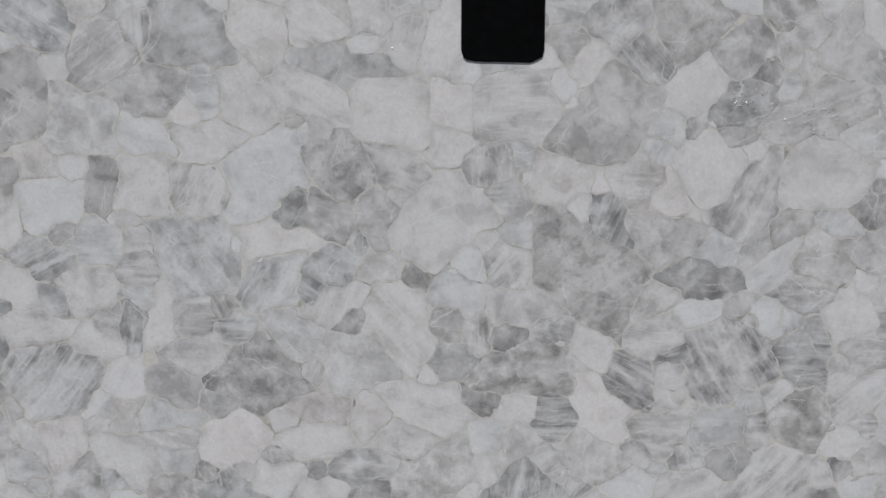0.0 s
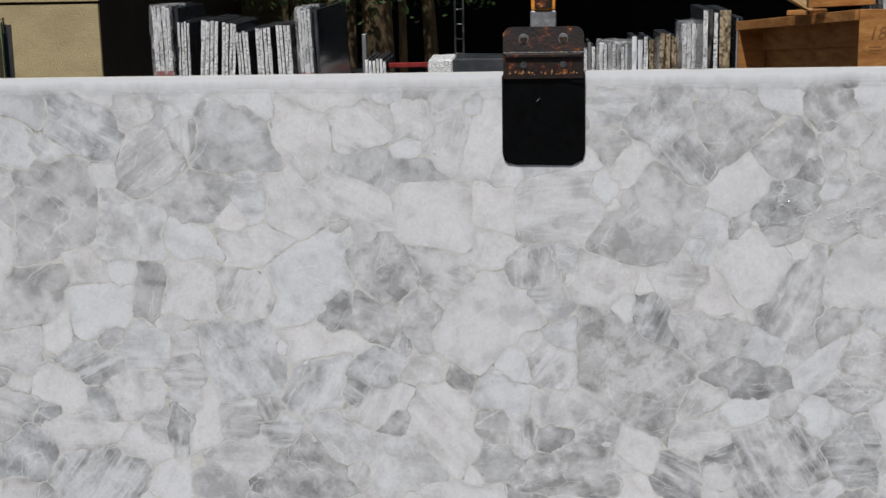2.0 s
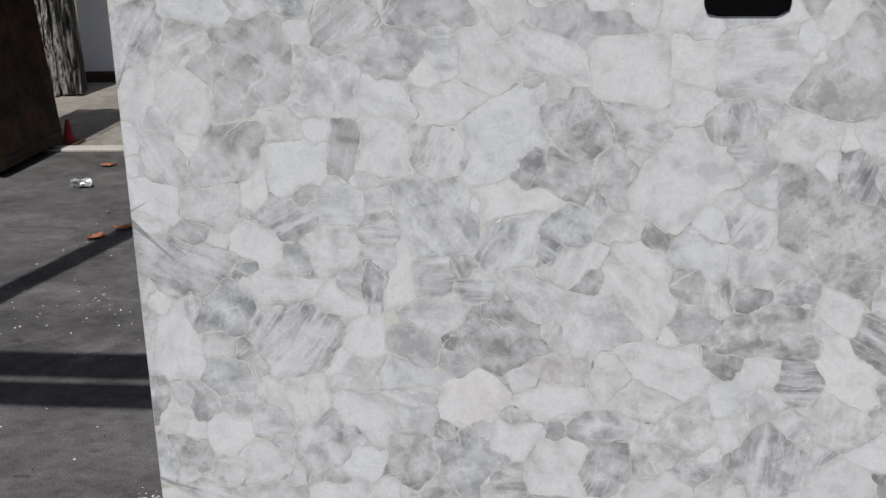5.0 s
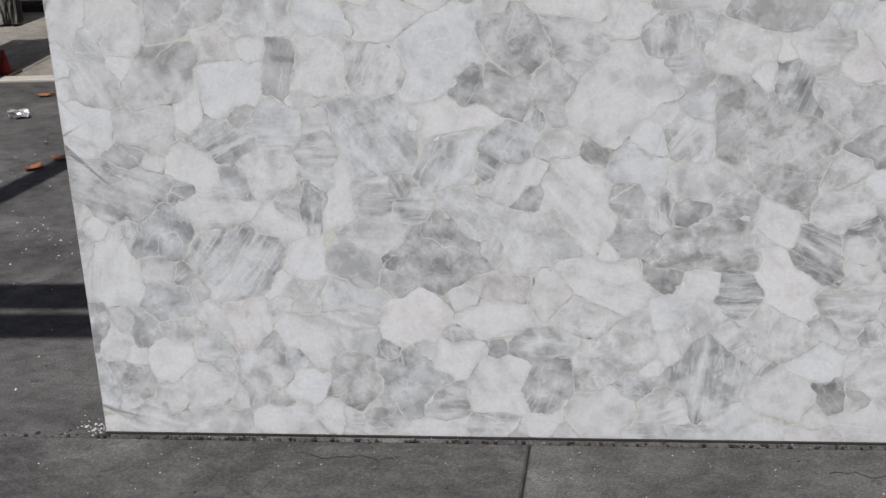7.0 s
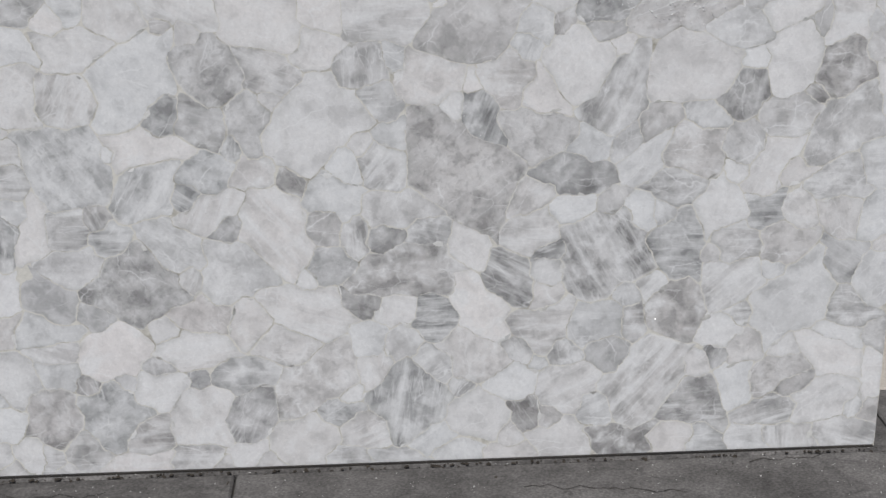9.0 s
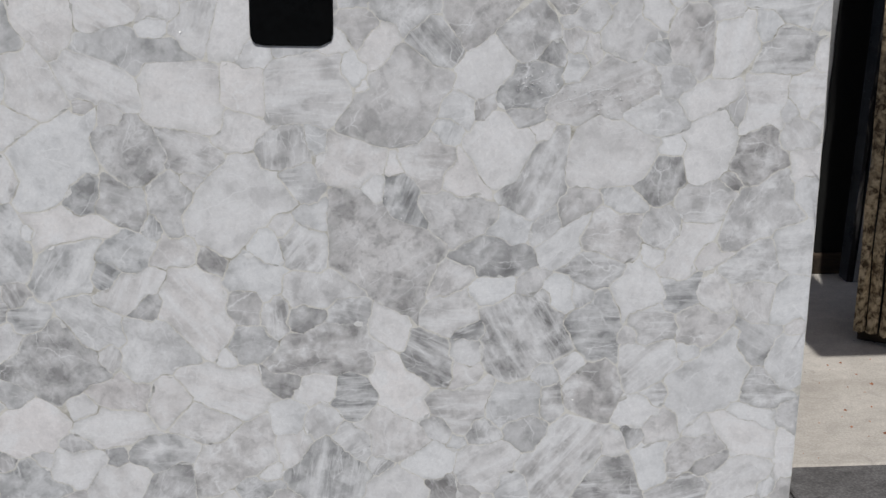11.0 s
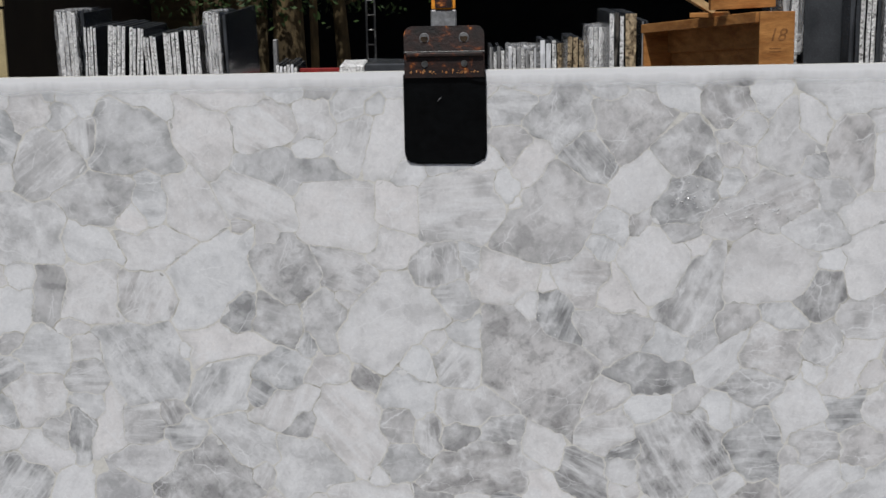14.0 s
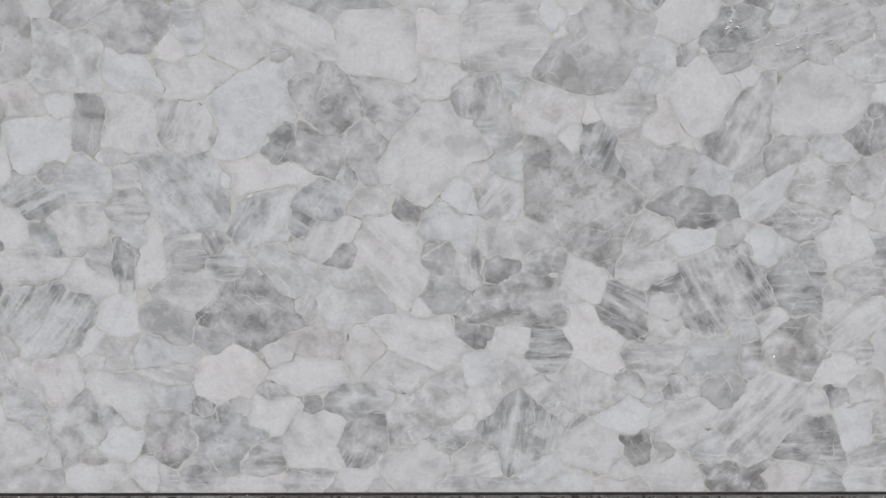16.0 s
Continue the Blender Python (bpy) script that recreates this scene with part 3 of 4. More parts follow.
rng = random.Random(4)
OUTLINES = []
for i, p in enumerate(PEBBLES):
    outline = []
    gap = rng.choice((0.0005, 0.0008, 0.0013, 0.0022))
    for x, z in stone_outline(i):
        if min(x, slab_end(z) - x, z, SLAB_H - z) > 0.004:
            x, z = x + warp(x, z, 3.1) + rng.uniform(-0.0006, 0.0006), z + warp(x, z, 8.7) + rng.uniform(-0.0006, 0.0006)
        away = max(math.hypot(x - p.x, z - p.z), 1e-4)
        x, z = x - (x - p.x) / away * gap, z - (z - p.z) / away * gap
        z = min(max(z, 0.0008), SLAB_H - 0.0008)
        outline.append((min(max(x, 0.0008), slab_end(z) - 0.0008), z))
    if max(math.dist(q, (p.x, p.z)) for q in outline) < 0.006:
        continue
    OUTLINES.append(outline)
    cx, cz = min(max(p.x, 0.004), 2.846), min(max(p.z, 0.004), SLAB_H - 0.004)
    turn = p.slant if rng.random() < 0.75 else rng.uniform(0, math.pi)
    ct, st = math.cos(turn), math.sin(turn)
    me = stone_mesh([((x - cx) * ct + (z - cz) * st, -(x - cx) * st + (z - cz) * ct) for x, z in outline])
    stone = tagged(new("stone", me))
    stone.parent = slab
    stone.matrix_basis = Matrix.Translation((cx, 0, cz)) @ Matrix.Rotation(-turn, 4, "Y")
    base = TONE_0 + TONE_STEP * p.tone
    cool = rng.uniform(-0.014, 0.022) + (0.008 if cx < 1.2 and p.tone < 6 else 0.0)
    rosy = 0.010 if cz < 0.6 and cx < 1.3 and rng.random() < 0.5 else 0.0
    stone.color = (base * (1.010 - cool + rosy), base, base * (0.998 + 0.6 * cool), 1)

# slivers and crumbs of quartz wedged into the joints
rng = random.Random(23)
bm = bmesh.new()
edges = [(a, o[(k + 5) % len(o)]) for o in OUTLINES for k, a in enumerate(o) if k % 5 == 0]
edges = [(a, b) for a, b in edges if 0.012 < math.dist(a, b) < 0.08 and all(0.03 < x < SLAB_W - 0.04 and 0.03 < z < SLAB_H - 0.03 for x, z in (a, b))]
for (ax, az), (bx, bz) in rng.sample(edges, 300):
    e = math.dist((ax, az), (bx, bz))
    ux, uz = (bx - ax) / e, (bz - az) / e
    f0, ln = rng.uniform(-0.2, 0.45), rng.uniform(0.010, 0.034)
    wide = rng.uniform(0.12, 0.45) * ln
    shape = [(0, -0.1), (rng.uniform(0.3, 0.5), -rng.uniform(0.15, 0.5)), (1, rng.uniform(-0.2, 0.2)), (rng.uniform(0.6, 0.85), rng.uniform(0.3, 0.8)), (rng.uniform(0.2, 0.4), rng.uniform(0.4, 0.9))]
    pts = []
    for k, (u, v) in enumerate(shape):
        u2, v2 = shape[(k + 1) % 5]
        for f in (0.0, 0.35, 0.7):
            p, q = u + (u2 - u) * f + rng.uniform(-0.03, 0.03), v + (v2 - v) * f + rng.uniform(-0.08, 0.08)
            pts.append((ax + ux * (f0 * e + p * ln) - uz * q * wide, az + uz * (f0 * e + p * ln) + ux * q * wide))
    front = [bm.verts.new((x, -0.0006, z)) for x, z in pts]
    back = [bm.verts.new((x, 0.002, z)) for x, z in pts]
    bm.faces.new(front)
    for k in range(15):
        bm.faces.new((front[k], back[k], back[(k + 1) % 15], front[(k + 1) % 15]))
bmesh.ops.recalc_face_normals(bm, faces=bm.faces)
tagged(part("stone_sliver", bm, SPLINTER, slab, "small grey and white quartz slivers in the joints"), kind="stuff")

# pale band along the upper edge of the slab, whiter towards the top
def pale_band():
    m, n, l, b = material("pale_band")
    b.inputs["Base Color"].default_value = (0.93, 0.935, 0.94, 1)
    b.inputs["Roughness"].default_value = 0.45
    tc = n.new("ShaderNodeTexCoord")
    sp = n.new("ShaderNodeSeparateXYZ")
    l.new(tc.outputs["Generated"], sp.inputs[0])
    wob = noise_tex(n, l, coords(n, l, (6, 1, 1), vary=False), 3.0, 4)
    add = n.new("ShaderNodeMath")
    add.operation = "MULTIPLY_ADD"
    l.new(wob, add.inputs[0])
    add.inputs[1].default_value = 0.5
    l.new(sp.outputs["Z"], add.inputs[2])
    l.new(ramp(n, l, add.outputs[0], (0.35, 0.0), (0.75, 0.5), (1.0, 0.8)), b.inputs["Alpha"])
    return m


part("edge_band", boxed(0.19, 2.67, -0.0018, -0.0014, SLAB_H - 0.050, SLAB_H), pale_band(), slab, "translucent white band along the polished edge")

# sparkling open crystal pockets in the stones
rng = random.Random(12)
bm = bmesh.new()
for px, pz, sx, sz, count in ((2.30, 1.17, 0.10, 0.045, 90), (2.14, 1.215, 0.045, 0.04, 50), (0.125, 0.565, 0.012, 0.012, 14), (1.10, 0.70, 0.06, 0.03, 10), (2.10, 0.83, 0.03, 0.03, 5), (1.29, 1.33, 0.01, 0.02, 5), (1.5, 0.7, 1.3, 0.6, 60)):
    for _ in range(count):
        x, z = px + rng.gauss(0, sx * 0.6), pz + rng.gauss(0, sz * 0.6)
        if not (0.01 < x < SLAB_W - 0.01 and 0.01 < z < SLAB_H - 0.01):
            continue
        r, a = rng.uniform(0.0008, 0.0027), rng.uniform(0, 6.3)
        ring = [bm.verts.new((x + r * math.cos(a + k * 2.1) * rng.uniform(0.5, 1.2), -0.0010, z + r * math.sin(a + k * 2.1))) for k in range(3)]
        tip = bm.verts.new((x + rng.uniform(-r, r), -0.0010 - r * 0.7, z + rng.uniform(-r, r)))
        for k in range(3):
            bm.faces.new((ring[k], tip, ring[(k + 1) % 3]))
CRYSTAL = surface("bright_crystal", (0.80, 0.80, 0.80), (0.92, 0.92, 0.92), 30, rough=0.34, metal=0.2, relief=0.0)
tagged(part("crystal_facets", bm, CRYSTAL, slab, "tiny glinting crystal facets"), kind="stuff")

# label plate and folded strap at the slab's upper corner
plate = link_mesh("label_plate", boxed(2.672, 2.849, -0.006, -0.0032, 1.499, 1.527, bevel=0.001), surface("smoked_plastic", (0.012, 0.013, 0.014), (0.03, 0.031, 0.033), 40, rough=0.3, relief=0.0))
tagged(plate, "smoked black plastic label plate on the slab's edge", "label")
strap = thing("packing_strap", "dark blue bent packing strap lying on the slab", "strap", pose(2.675, 0.012, SLAB_H))
bm = bmesh.new()
rows = []
for k in range(15):
    f = k / 14
    x = 0.135 * f
    z = 0.001 + 0.020 * (2 * f - 1) ** 2 * (1.0 if f < 0.5 else 0.8)
    rows.append([bm.verts.new((x, y, z + dz)) for y in (-0.006, 0.008) for dz in (0, 0.004)])
for a, b in zip(rows, rows[1:]):
    for i, j in ((0, 1), (1, 3), (3, 2), (2, 0)):
        bm.faces.new((a[i], a[j], b[j], b[i]))
bm.faces.new((rows[0][0], rows[0][1], rows[0][3], rows[0][2]))
bm.faces.new((rows[-1][0], rows[-1][2], rows[-1][3], rows[-1][1]))
part("band", bm, surface("navy_plastic", (0.012, 0.016, 0.03), (0.03, 0.035, 0.06), 30, rough=0.35, relief=0), strap)
part("stripe", boxed(0.034, 0.09, -0.0085, -0.0062, 0.001, 0.0048), RED_PAINT, strap, "dark red stripe")


# ---- lifting clamp ----
def rounded_plate(x0, x1, z0, z1, y0, y1, top=0.0, bottom=0.0, steps=5):
    pts = []
    for cx, cz, r, a0 in ((x1, z1, top, 0), (x0, z1, top, 90), (x0, z0, bottom, 180), (x1, z0, bottom, 270)):
        sx, sz = (-1 if cx == x1 else 1), (-1 if cz == z1 else 1)
        if r == 0:
            pts.append((cx, cz))
            continue
        for k in range(steps + 1):
            a = radians(a0 + 90 * k / steps)
            pts.append((cx + sx * r + r * math.cos(a), cz + sz * r + r * math.sin(a)))
    return outline_prism(pts, y0, y1)


clamp = thing("lifting_clamp", "rusty steel slab clamp with black rubber pads gripping the slab", "clamp", pose(1.547, 0, 1.318))
for side, y0, y1 in (("front", -0.015, -0.0008), ("back", SLAB_T + 0.0005, 0.055)):
    bm = rounded_plate(-0.098, 0.098, -0.009, 0.205, y0, y1, 0.006, 0.030)
    r2 = random.Random(7)
    for v in bm.verts:
        if v.co.z < 0.03:
            v.co.z += r2.uniform(-0.004, 0.004)
        if abs(v.co.y - y0) < 1e-6 and side == "front":
            v.co.x *= 0.985
            if v.co.z < 0.03:
                v.co.y = -0.006
    bmesh.ops.bevel(bm, geom=[e for e in bm.edges if abs(e.verts[0].co.y - e.verts[1].co.y) < 1e-5], offset=0.004, segments=2, affect="EDGES")
    pad = part("rubber_pad", bm, RUBBER, clamp, "thick black rubber pad with a torn lower edge")
    if side == "front":
        part("scuff", outline_prism([(-0.019, 0.140), (-0.012, 0.1445), (-0.008, 0.150), (-0.013, 0.1465)], -0.0172, -0.0148), STEEL, pad, "pale scratch")
        part("torn_flap", outline_prism([(0.04, 0.205), (0.096, 0.208), (0.096, 0.182), (0.065, 0.188), (0.048, 0.196)], -0.0190, -0.0155), RUBBER, pad, "lifted rubber flap")
lower = part("lower_plate", rounded_plate(-0.094, 0.094, 0.196, 0.258, -0.022, -0.010), RUST, clamp, "rust-brown steel plate")
bm = rounded_plate(-0.094, 0.094, 0.255, 0.315, -0.008, 0.0, 0.020, 0.0)
bmesh.ops.rotate(bm, verts=bm.verts, cent=(0, 0, 0.255), matrix=Matrix.Rotation(radians(-9), 3, "X"))
bmesh.ops.translate(bm, verts=bm.verts, vec=(0, -0.015, 0))
upper = part("upper_plate", bm, RUST, clamp, "rusted steel plate with rounded corners")
part("fold_edge", boxed(-0.095, 0.095, -0.0242, -0.018, 0.2535, 0.2575, bevel=0.001), BOLT, clamp, "worn bare steel fold")
for x in (-0.046, 0.046):
    bm = tube(bmesh.new(), (x, -0.013, 0.288), (x, -0.0205, 0.287), 0.0125, 0.0115, 20)
    bolt = part("bolt", bm, STEEL, clamp, "grey countersunk bolt")
    part("socket", tube(bmesh.new(), (x, -0.019, 0.287), (x, -0.0211, 0.287), 0.0092, 0.0092, 8), INK, bolt)
    bm = tube(bmesh.new(), (x, -0.020, 0.228), (x, -0.0245, 0.228), 0.0085, 0.0075, 14)
    part("rivet", bm, BOLT, clamp, "small dark rivet")
r2 = random.Random(5)
bm = bmesh.new()
for k in range(26):
    x, w = r2.uniform(-0.08, 0.08), r2.uniform(0.0007, 0.0026)
    z = 0.207 + r2.uniform(-0.002, 0.004)
    box(bm, x - w, x + w, -0.0228, -0.0218, z, z + r2.uniform(0.001, 0.006))
tagged(part("paint_chip", bm, surface("chipped_paint", (0.35, 0.12, 0.03), (0.6, 0.32, 0.14), 60, rough=0.7), clamp, "pale chipped paint along the plate"), kind="stuff")
part("bridge", boxed(-0.09, 0.09, -0.03, 0.06, 0.245, 0.254, bevel=0.002), RUST, clamp)
part("back_plate", rounded_plate(-0.094, 0.094, 0.19, 0.30, 0.05, 0.06, 0.02), RUST, clamp)
part("shackle_bar", boxed(-0.030, 0.030, -0.012, 0.012, 0.254, 0.352, bevel=0.003), STEEL, clamp, "scraped galvanised steel bar")
hook = thing("lifting_strap", "orange lifting strap with a rusty hook above the clamp", "strap", pose(1.547, 0, 1.671))
part("sling", boxed(-0.028, 0.028, -0.010, 0.010, 0.0, 1.50, bevel=0.002), ORANGE, hook, "orange webbing")
part("hook_plate", rounded_plate(-0.020, 0.020, 0.004, 0.40, -0.017, -0.0105, 0.012, 0.004), RUST, hook, "rust-brown hook plate")

# unseen gantry, added to throw bars of shade on the yard; carries the strap
gantry = thing("shadow_gantry", "unseen dark overhead gantry added to cast bars of shade on the yard", "gantry")
for name, bm in (
    ("crossbeam", boxed(-3.6, -0.35, -1.21, -1.04, 3.16, 3.24, bevel=0.008)),
    ("crossbeam", boxed(-3.6, -0.35, -0.965, -0.765, 3.16, 3.24, bevel=0.008)),
    ("post", boxed(-3.60, -3.46, -1.06, -0.92, 0.0, 3.16, bevel=0.008)),
    ("post", boxed(4.46, 4.6, -0.07, 0.07, 0.0, 3.17, bevel=0.008)),
    # unseen block added to shade the ground beside the golden stack
    ("hoist_trolley", boxed(3.07, 3.36, -0.30, 0.98, 2.62, 2.80, bevel=0.01)),
    ("hanger", boxed(3.13, 3.19, -0.03, 0.03, 2.80, 3.17)),
    ("runway", boxed(-0.3, 4.6, -0.07, 0.07, 3.17, 3.30, bevel=0.008)),
):
    part(name, bm, TIMBER, gantry)
bm = boxed(-0.075, 0.075, -2.7, 1.2, -0.03, 0.03, bevel=0.006)
part("jib", bm, TIMBER, gantry, "", pose(-1.69, 0.0, 3.13, 0, 0, -11.1))


# ---- stacked stone slabs ----
def ragged_slab_mesh(rng, t, depth, h, rough=0.012, rows=16):
    """One slab on edge: thickness along x, its sawn end at y = 0, with an uneven end and top."""
    bm = bmesh.new()
    rings = []
    for k in range(rows + 1):
        z = h * k / rows
        dy0, dy1 = rng.uniform(0, rough), rng.uniform(0, rough)
        e = rng.uniform(0, t * 0.12)
        rings.append([bm.verts.new(p) for p in ((e, dy0, z), (t * rng.uniform(0.4, 0.6), dy0 - rng.uniform(0, rough * 0.6), z + rng.uniform(-0.006, 0.006)), (t - rng.uniform(0, t * 0.12), dy1, z), (t, depth, z), (0, depth, z))])
    for a, b in zip(rings, rings[1:]):
        for i in range(5):
            j = (i + 1) % 5
            f = bm.faces.new((a[i], a[j], b[j], b[i]))
    bm.faces.new(rings[0][::-1])
    bm.faces.new(rings[-1])
    for f in bm.faces:
        f.material_index = 0 if f.calc_center_median().y < depth * 0.25 else 1
    return bm


def slab_bundle(label, x0, x1, y, depth, h, mats, seed, lean=0.0, turn=0.0, count=None, uneven=0.03, group="", wrap=False, base=0.0, name="slab_bundle", red=False, rough=0.014, side=None):
    """Slabs standing face to face with their sawn ends to the yard."""
    r = random.Random(seed)
    w = x1 - x0
    count = count or max(2, round(w / 0.024))
    root = thing(name, label, "stone slabs", pose(x0, y, base, 0, lean, turn), group)
    t = w / count
    for k in range(count):
        m = mats[k % len(mats)] if len(mats) < 4 else r.choice(mats)
        hh = h - base - (0 if k in (0, count // 2) else r.uniform(0, uneven))
        piece = part("slab", ragged_slab_mesh(r, t * (1.0 if rough > 0.02 else r.uniform(0.80, 0.97)), depth, hh, rough), m, root, "", pose(t * k, r.uniform(-0.012, 0.012), 0))
        piece.data.materials.append(side or (BROWN_SLAB if m == BROWN_SLAB else SLATE))
    if wrap:
        bm = boxed(-0.012, w + 0.012, -0.04, depth * 0.5, h - base - 0.45, h - base + 0.012, bevel=0.01)
        bmesh.ops.subdivide_edges(bm, edges=bm.edges, cuts=5, use_grid_fill=True)
        for v in bm.verts:
            v.co += Vector((noise.noise(v.co * 14), noise.noise(v.co * 14 + Vector((5, 0, 0))), noise.noise(v.co * 14 + Vector((0, 7, 0))))) * 0.012
        part("wrapping", bm, FILM, root, "creased clear plastic wrapping")
    if red:
        part("paint_mark", boxed(0.0, w, -0.018, -0.014, h - base - 0.46, h - base - 0.415), RED_PAINT, root, "red paint mark")
    if base:
        part("bearer", boxed(0.01, w - 0.01, 0.05, depth, -base, -0.002, bevel=0.004), TIMBER, root, "dark timber bearer")
    return root


SIL = "bundle of thin stone slabs with rough silvery sawn ends"
for k, (x0, x1, h, lean) in enumerate(((-0.945, -0.805, 1.45, -1), (-0.80, -0.70, 1.352, 1), (-0.66, -0.525, 1.365, 4), (-0.52, -0.405, 1.345, 3.5), (-0.392, -0.290, 1.285, -2.5), (-0.268, -0.148, 1.305, -1.5), (-0.128, -0.008, 1.32, -2.5), (0.022, 0.122, 1.425, -2))):
    slab_bundle(SIL, x0 - 0.9 * math.tan(radians(lean)), x1 - 0.016 - 0.9 * math.tan(radians(lean)), 5.9, 0.8, h, (SILVER,), 20 + k, lean, 0, 4, 0.010, "bundles in the slab rack", red=k in (0, 7), wrap=k in (0, 7))
    if k in (0, 7):
        slab_bundle("dark polished granite slab leaning on the bundle", x1 + 0.004 - 0.9 * math.tan(radians(lean)), x1 + 0.03 - 0.9 * math.tan(radians(lean)), 5.93, 1.5 if k == 7 else 0.8, h - 0.01, (SLATE,), 40 + k, lean, 0, 1, name="dark_slab")

# left of the yard: stacks in front of the beige wall
slab_bundle("stack of rusty brown stone slabs standing on timber", -2.75, -2.275, 3.60, 0.82, 1.95, (BROWN_SLAB,), 61, -5.2, 0, 9, 0.02, base=0.07)
slab_bundle("stack of rough-edged grey stone slabs on edge", -3.46, -2.86, 6.0, 0.12, 1.51, (DARK_EDGE, GREY_EDGE, DARK_EDGE, WARM_EDGE, GREY_EDGE), 62, -2.2, 0, 11, 0.06, rough=0.035, side=DARK_EDGE)
white = thing("marble_slab", "white marble slab standing upright on a dark bearer", "stone slab", pose(-3.1, 6.6, 0.08))
part("face", boxed(0, 0.44, 0, 0.03, 0, 0.96, bevel=0.002), WHITE_SLAB, white)
part("bearer", boxed(-0.05, 0.46, -0.03, 0.10, -0.08, -0.002, bevel=0.004), TIMBER, white, "dark timber bearer")


def facing_slab(label, x0, x1, y, h, mat, crust, seed, t=0.03):
    """A slab that shows its face, with a broken natural crust along its top."""
    root = thing("stone_slab", label, "stone slab", pose(x0, y, 0))
    r = random.Random(seed)
    w = x1 - x0
    top = [(w * (1 - k / 14), h + r.uniform(-0.008, 0.008)) for k in range(15)]
    part("face", outline_prism([(0, 0), (w, 0)] + top, 0, t), mat, root)
    if crust:
        over = [(w * (1 - k / 14), h + 0.035 + r.uniform(-0.012, 0.02)) for k in range(15)]
        part("crust", outline_prism([(0, h - 0.09), (w, h - 0.08)] + over, t + 0.002, t + 0.05), crust, root, "rough natural crust")
    return root


facing_slab("reddish brown stone slab with a rough crust", -3.22, -2.85, 6.9, 1.36, RED_SLAB, WARM_EDGE, 71)
slab_bundle("thin grey slabs leaning on edge", -2.845, -2.78, 6.75, 0.10, 1.35, (DARK_EDGE, DARK_EDGE, WHITE_SLAB), 72, -2.5, 0, 3)
slab_bundle("bundle of black stone slabs with chipped ends", -2.83, -2.47, 7.15, 0.08, 1.19, (DARK_EDGE, DARK_EDGE, GREY_SLAB, SLATE), 73, 0, 0, 14, 0.03)
facing_slab("mottled green stone slab behind black slabs", -2.94, -2.54, 7.42, 1.285, GREEN_SLAB, WARM_EDGE, 74)
facing_slab("dark green stone slab behind black slabs", -2.70, -2.50, 7.50, 1.27, SLATE, None, 75)

cone = thing("traffic_cone", "small red traffic cone beside the brown stack", "cone", pose(-2.285, 4.50, 0))
part("body", tube(bmesh.new(), (0, 0, 0.012), (0, 0, 0.15), 0.04, 0.010, 18), RED_PAINT, cone)
part("foot", boxed(-0.075, 0.075, -0.075, 0.075, 0.0, 0.012, bevel=0.003), INK, cone, "black rubber foot")

# right of the yard: a row of bundles running back from the crate
ROW = "bundles behind the slab"
slab_bundle("grey slabs with pale ends", 1.83, 1.925, 5.6, 0.4, 1.20, (GREY_SLAB, SILVER), 81, group=ROW)
slab_bundle("pale slabs wrapped in clear plastic", 1.93, 2.11, 5.2, 0.4, 1.225, (GREY_SLAB, WHITE_SLAB, GREY_SLAB, SILVER, WHITE_SLAB), 82, group=ROW, wrap=True)
slab_bundle(SIL, 2.095, 2.225, 4.8, 0.4, 1.285, (SILVER, WARM_EDGE, SILVER, WHITE_SLAB), 83, group=ROW, uneven=0.04, count=4)
slab_bundle("slabs with golden sawn ends beside dark slabs", 2.215, 2.31, 4.4, 0.4, 1.325, (DARK_EDGE, WARM_EDGE, WARM_EDGE, WHITE_SLAB), 84, group=ROW, uneven=0.04, count=3)
slab_bundle("pale grey slabs with plastic over their tops", 2.305, 2.40, 4.1, 0.4, 1.395, (WHITE_SLAB, SILVER, WARM_EDGE, GREY_SLAB), 85, group=ROW, uneven=0.05, wrap=True)
slab_bundle("silvery slabs beside a speckled golden slab", 2.375, 2.45, 3.8, 0.6, 1.48, (SILVER, DARK_EDGE, SILVER), 86, group=ROW, uneven=0.03)
slab_bundle("speckled golden granite slabs on edge", 2.452, 2.525, 3.8, 0.6, 1.475, (WARM_EDGE,), 87, group=ROW, count=1)
slab_bundle("pale slab with a dark stain", 2.53, 2.565, 3.75, 0.5, 1.44, (GREY_SLAB, SLATE), 88, group=ROW, count=2)


# wooden crate, open along its side
AX = Vector((-0.27, 1.25, 0)).normalized()
crate = thing("wooden_crate", "open orange-brown plywood slab crate with marked end board", "crate", Matrix.Translation((2.79, 2.25, 0)) @ Matrix.Rotation(math.atan2(AX.y, AX.x) - math.pi / 2, 4, "Z"))
part("end_board", boxed(-0.01, 0.125, -0.022, 0.0, 0.0, 1.548, bevel=0.002), PLYWOOD, crate, "marked end board", pose(0, 0, 0, 0, 0, -17))
part("far_board", boxed(-0.01, 0.128, 1.29, 1.31, 0.0, 1.432, bevel=0.002), PLYWOOD, crate)
for name, x0, x1, z0, z1, label in (("top_rail", -0.012, 0.008, 1.470, 1.512, "worn top rail"), ("lid", 0.010, 0.148, 1.494, 1.510, "")):
    bm = boxed(x0, x1, 0.03, 1.33, z0, z1, bevel=0.002)
    for v in bm.verts:
        v.co.z += 0.036 - 0.086 * v.co.y
    part(name, bm, PLYWOOD, crate, label)
for k in range(4):
    part("back_board", boxed(0.13, 0.15, 0.03, 1.31, 0.02 + k * 0.345, 0.359 + k * 0.345, bevel=0.002), PLYWOOD, crate)
bm = boxed(0.108, 0.128, 0.03, 1.288, 1.372, 1.488, bevel=0.002)
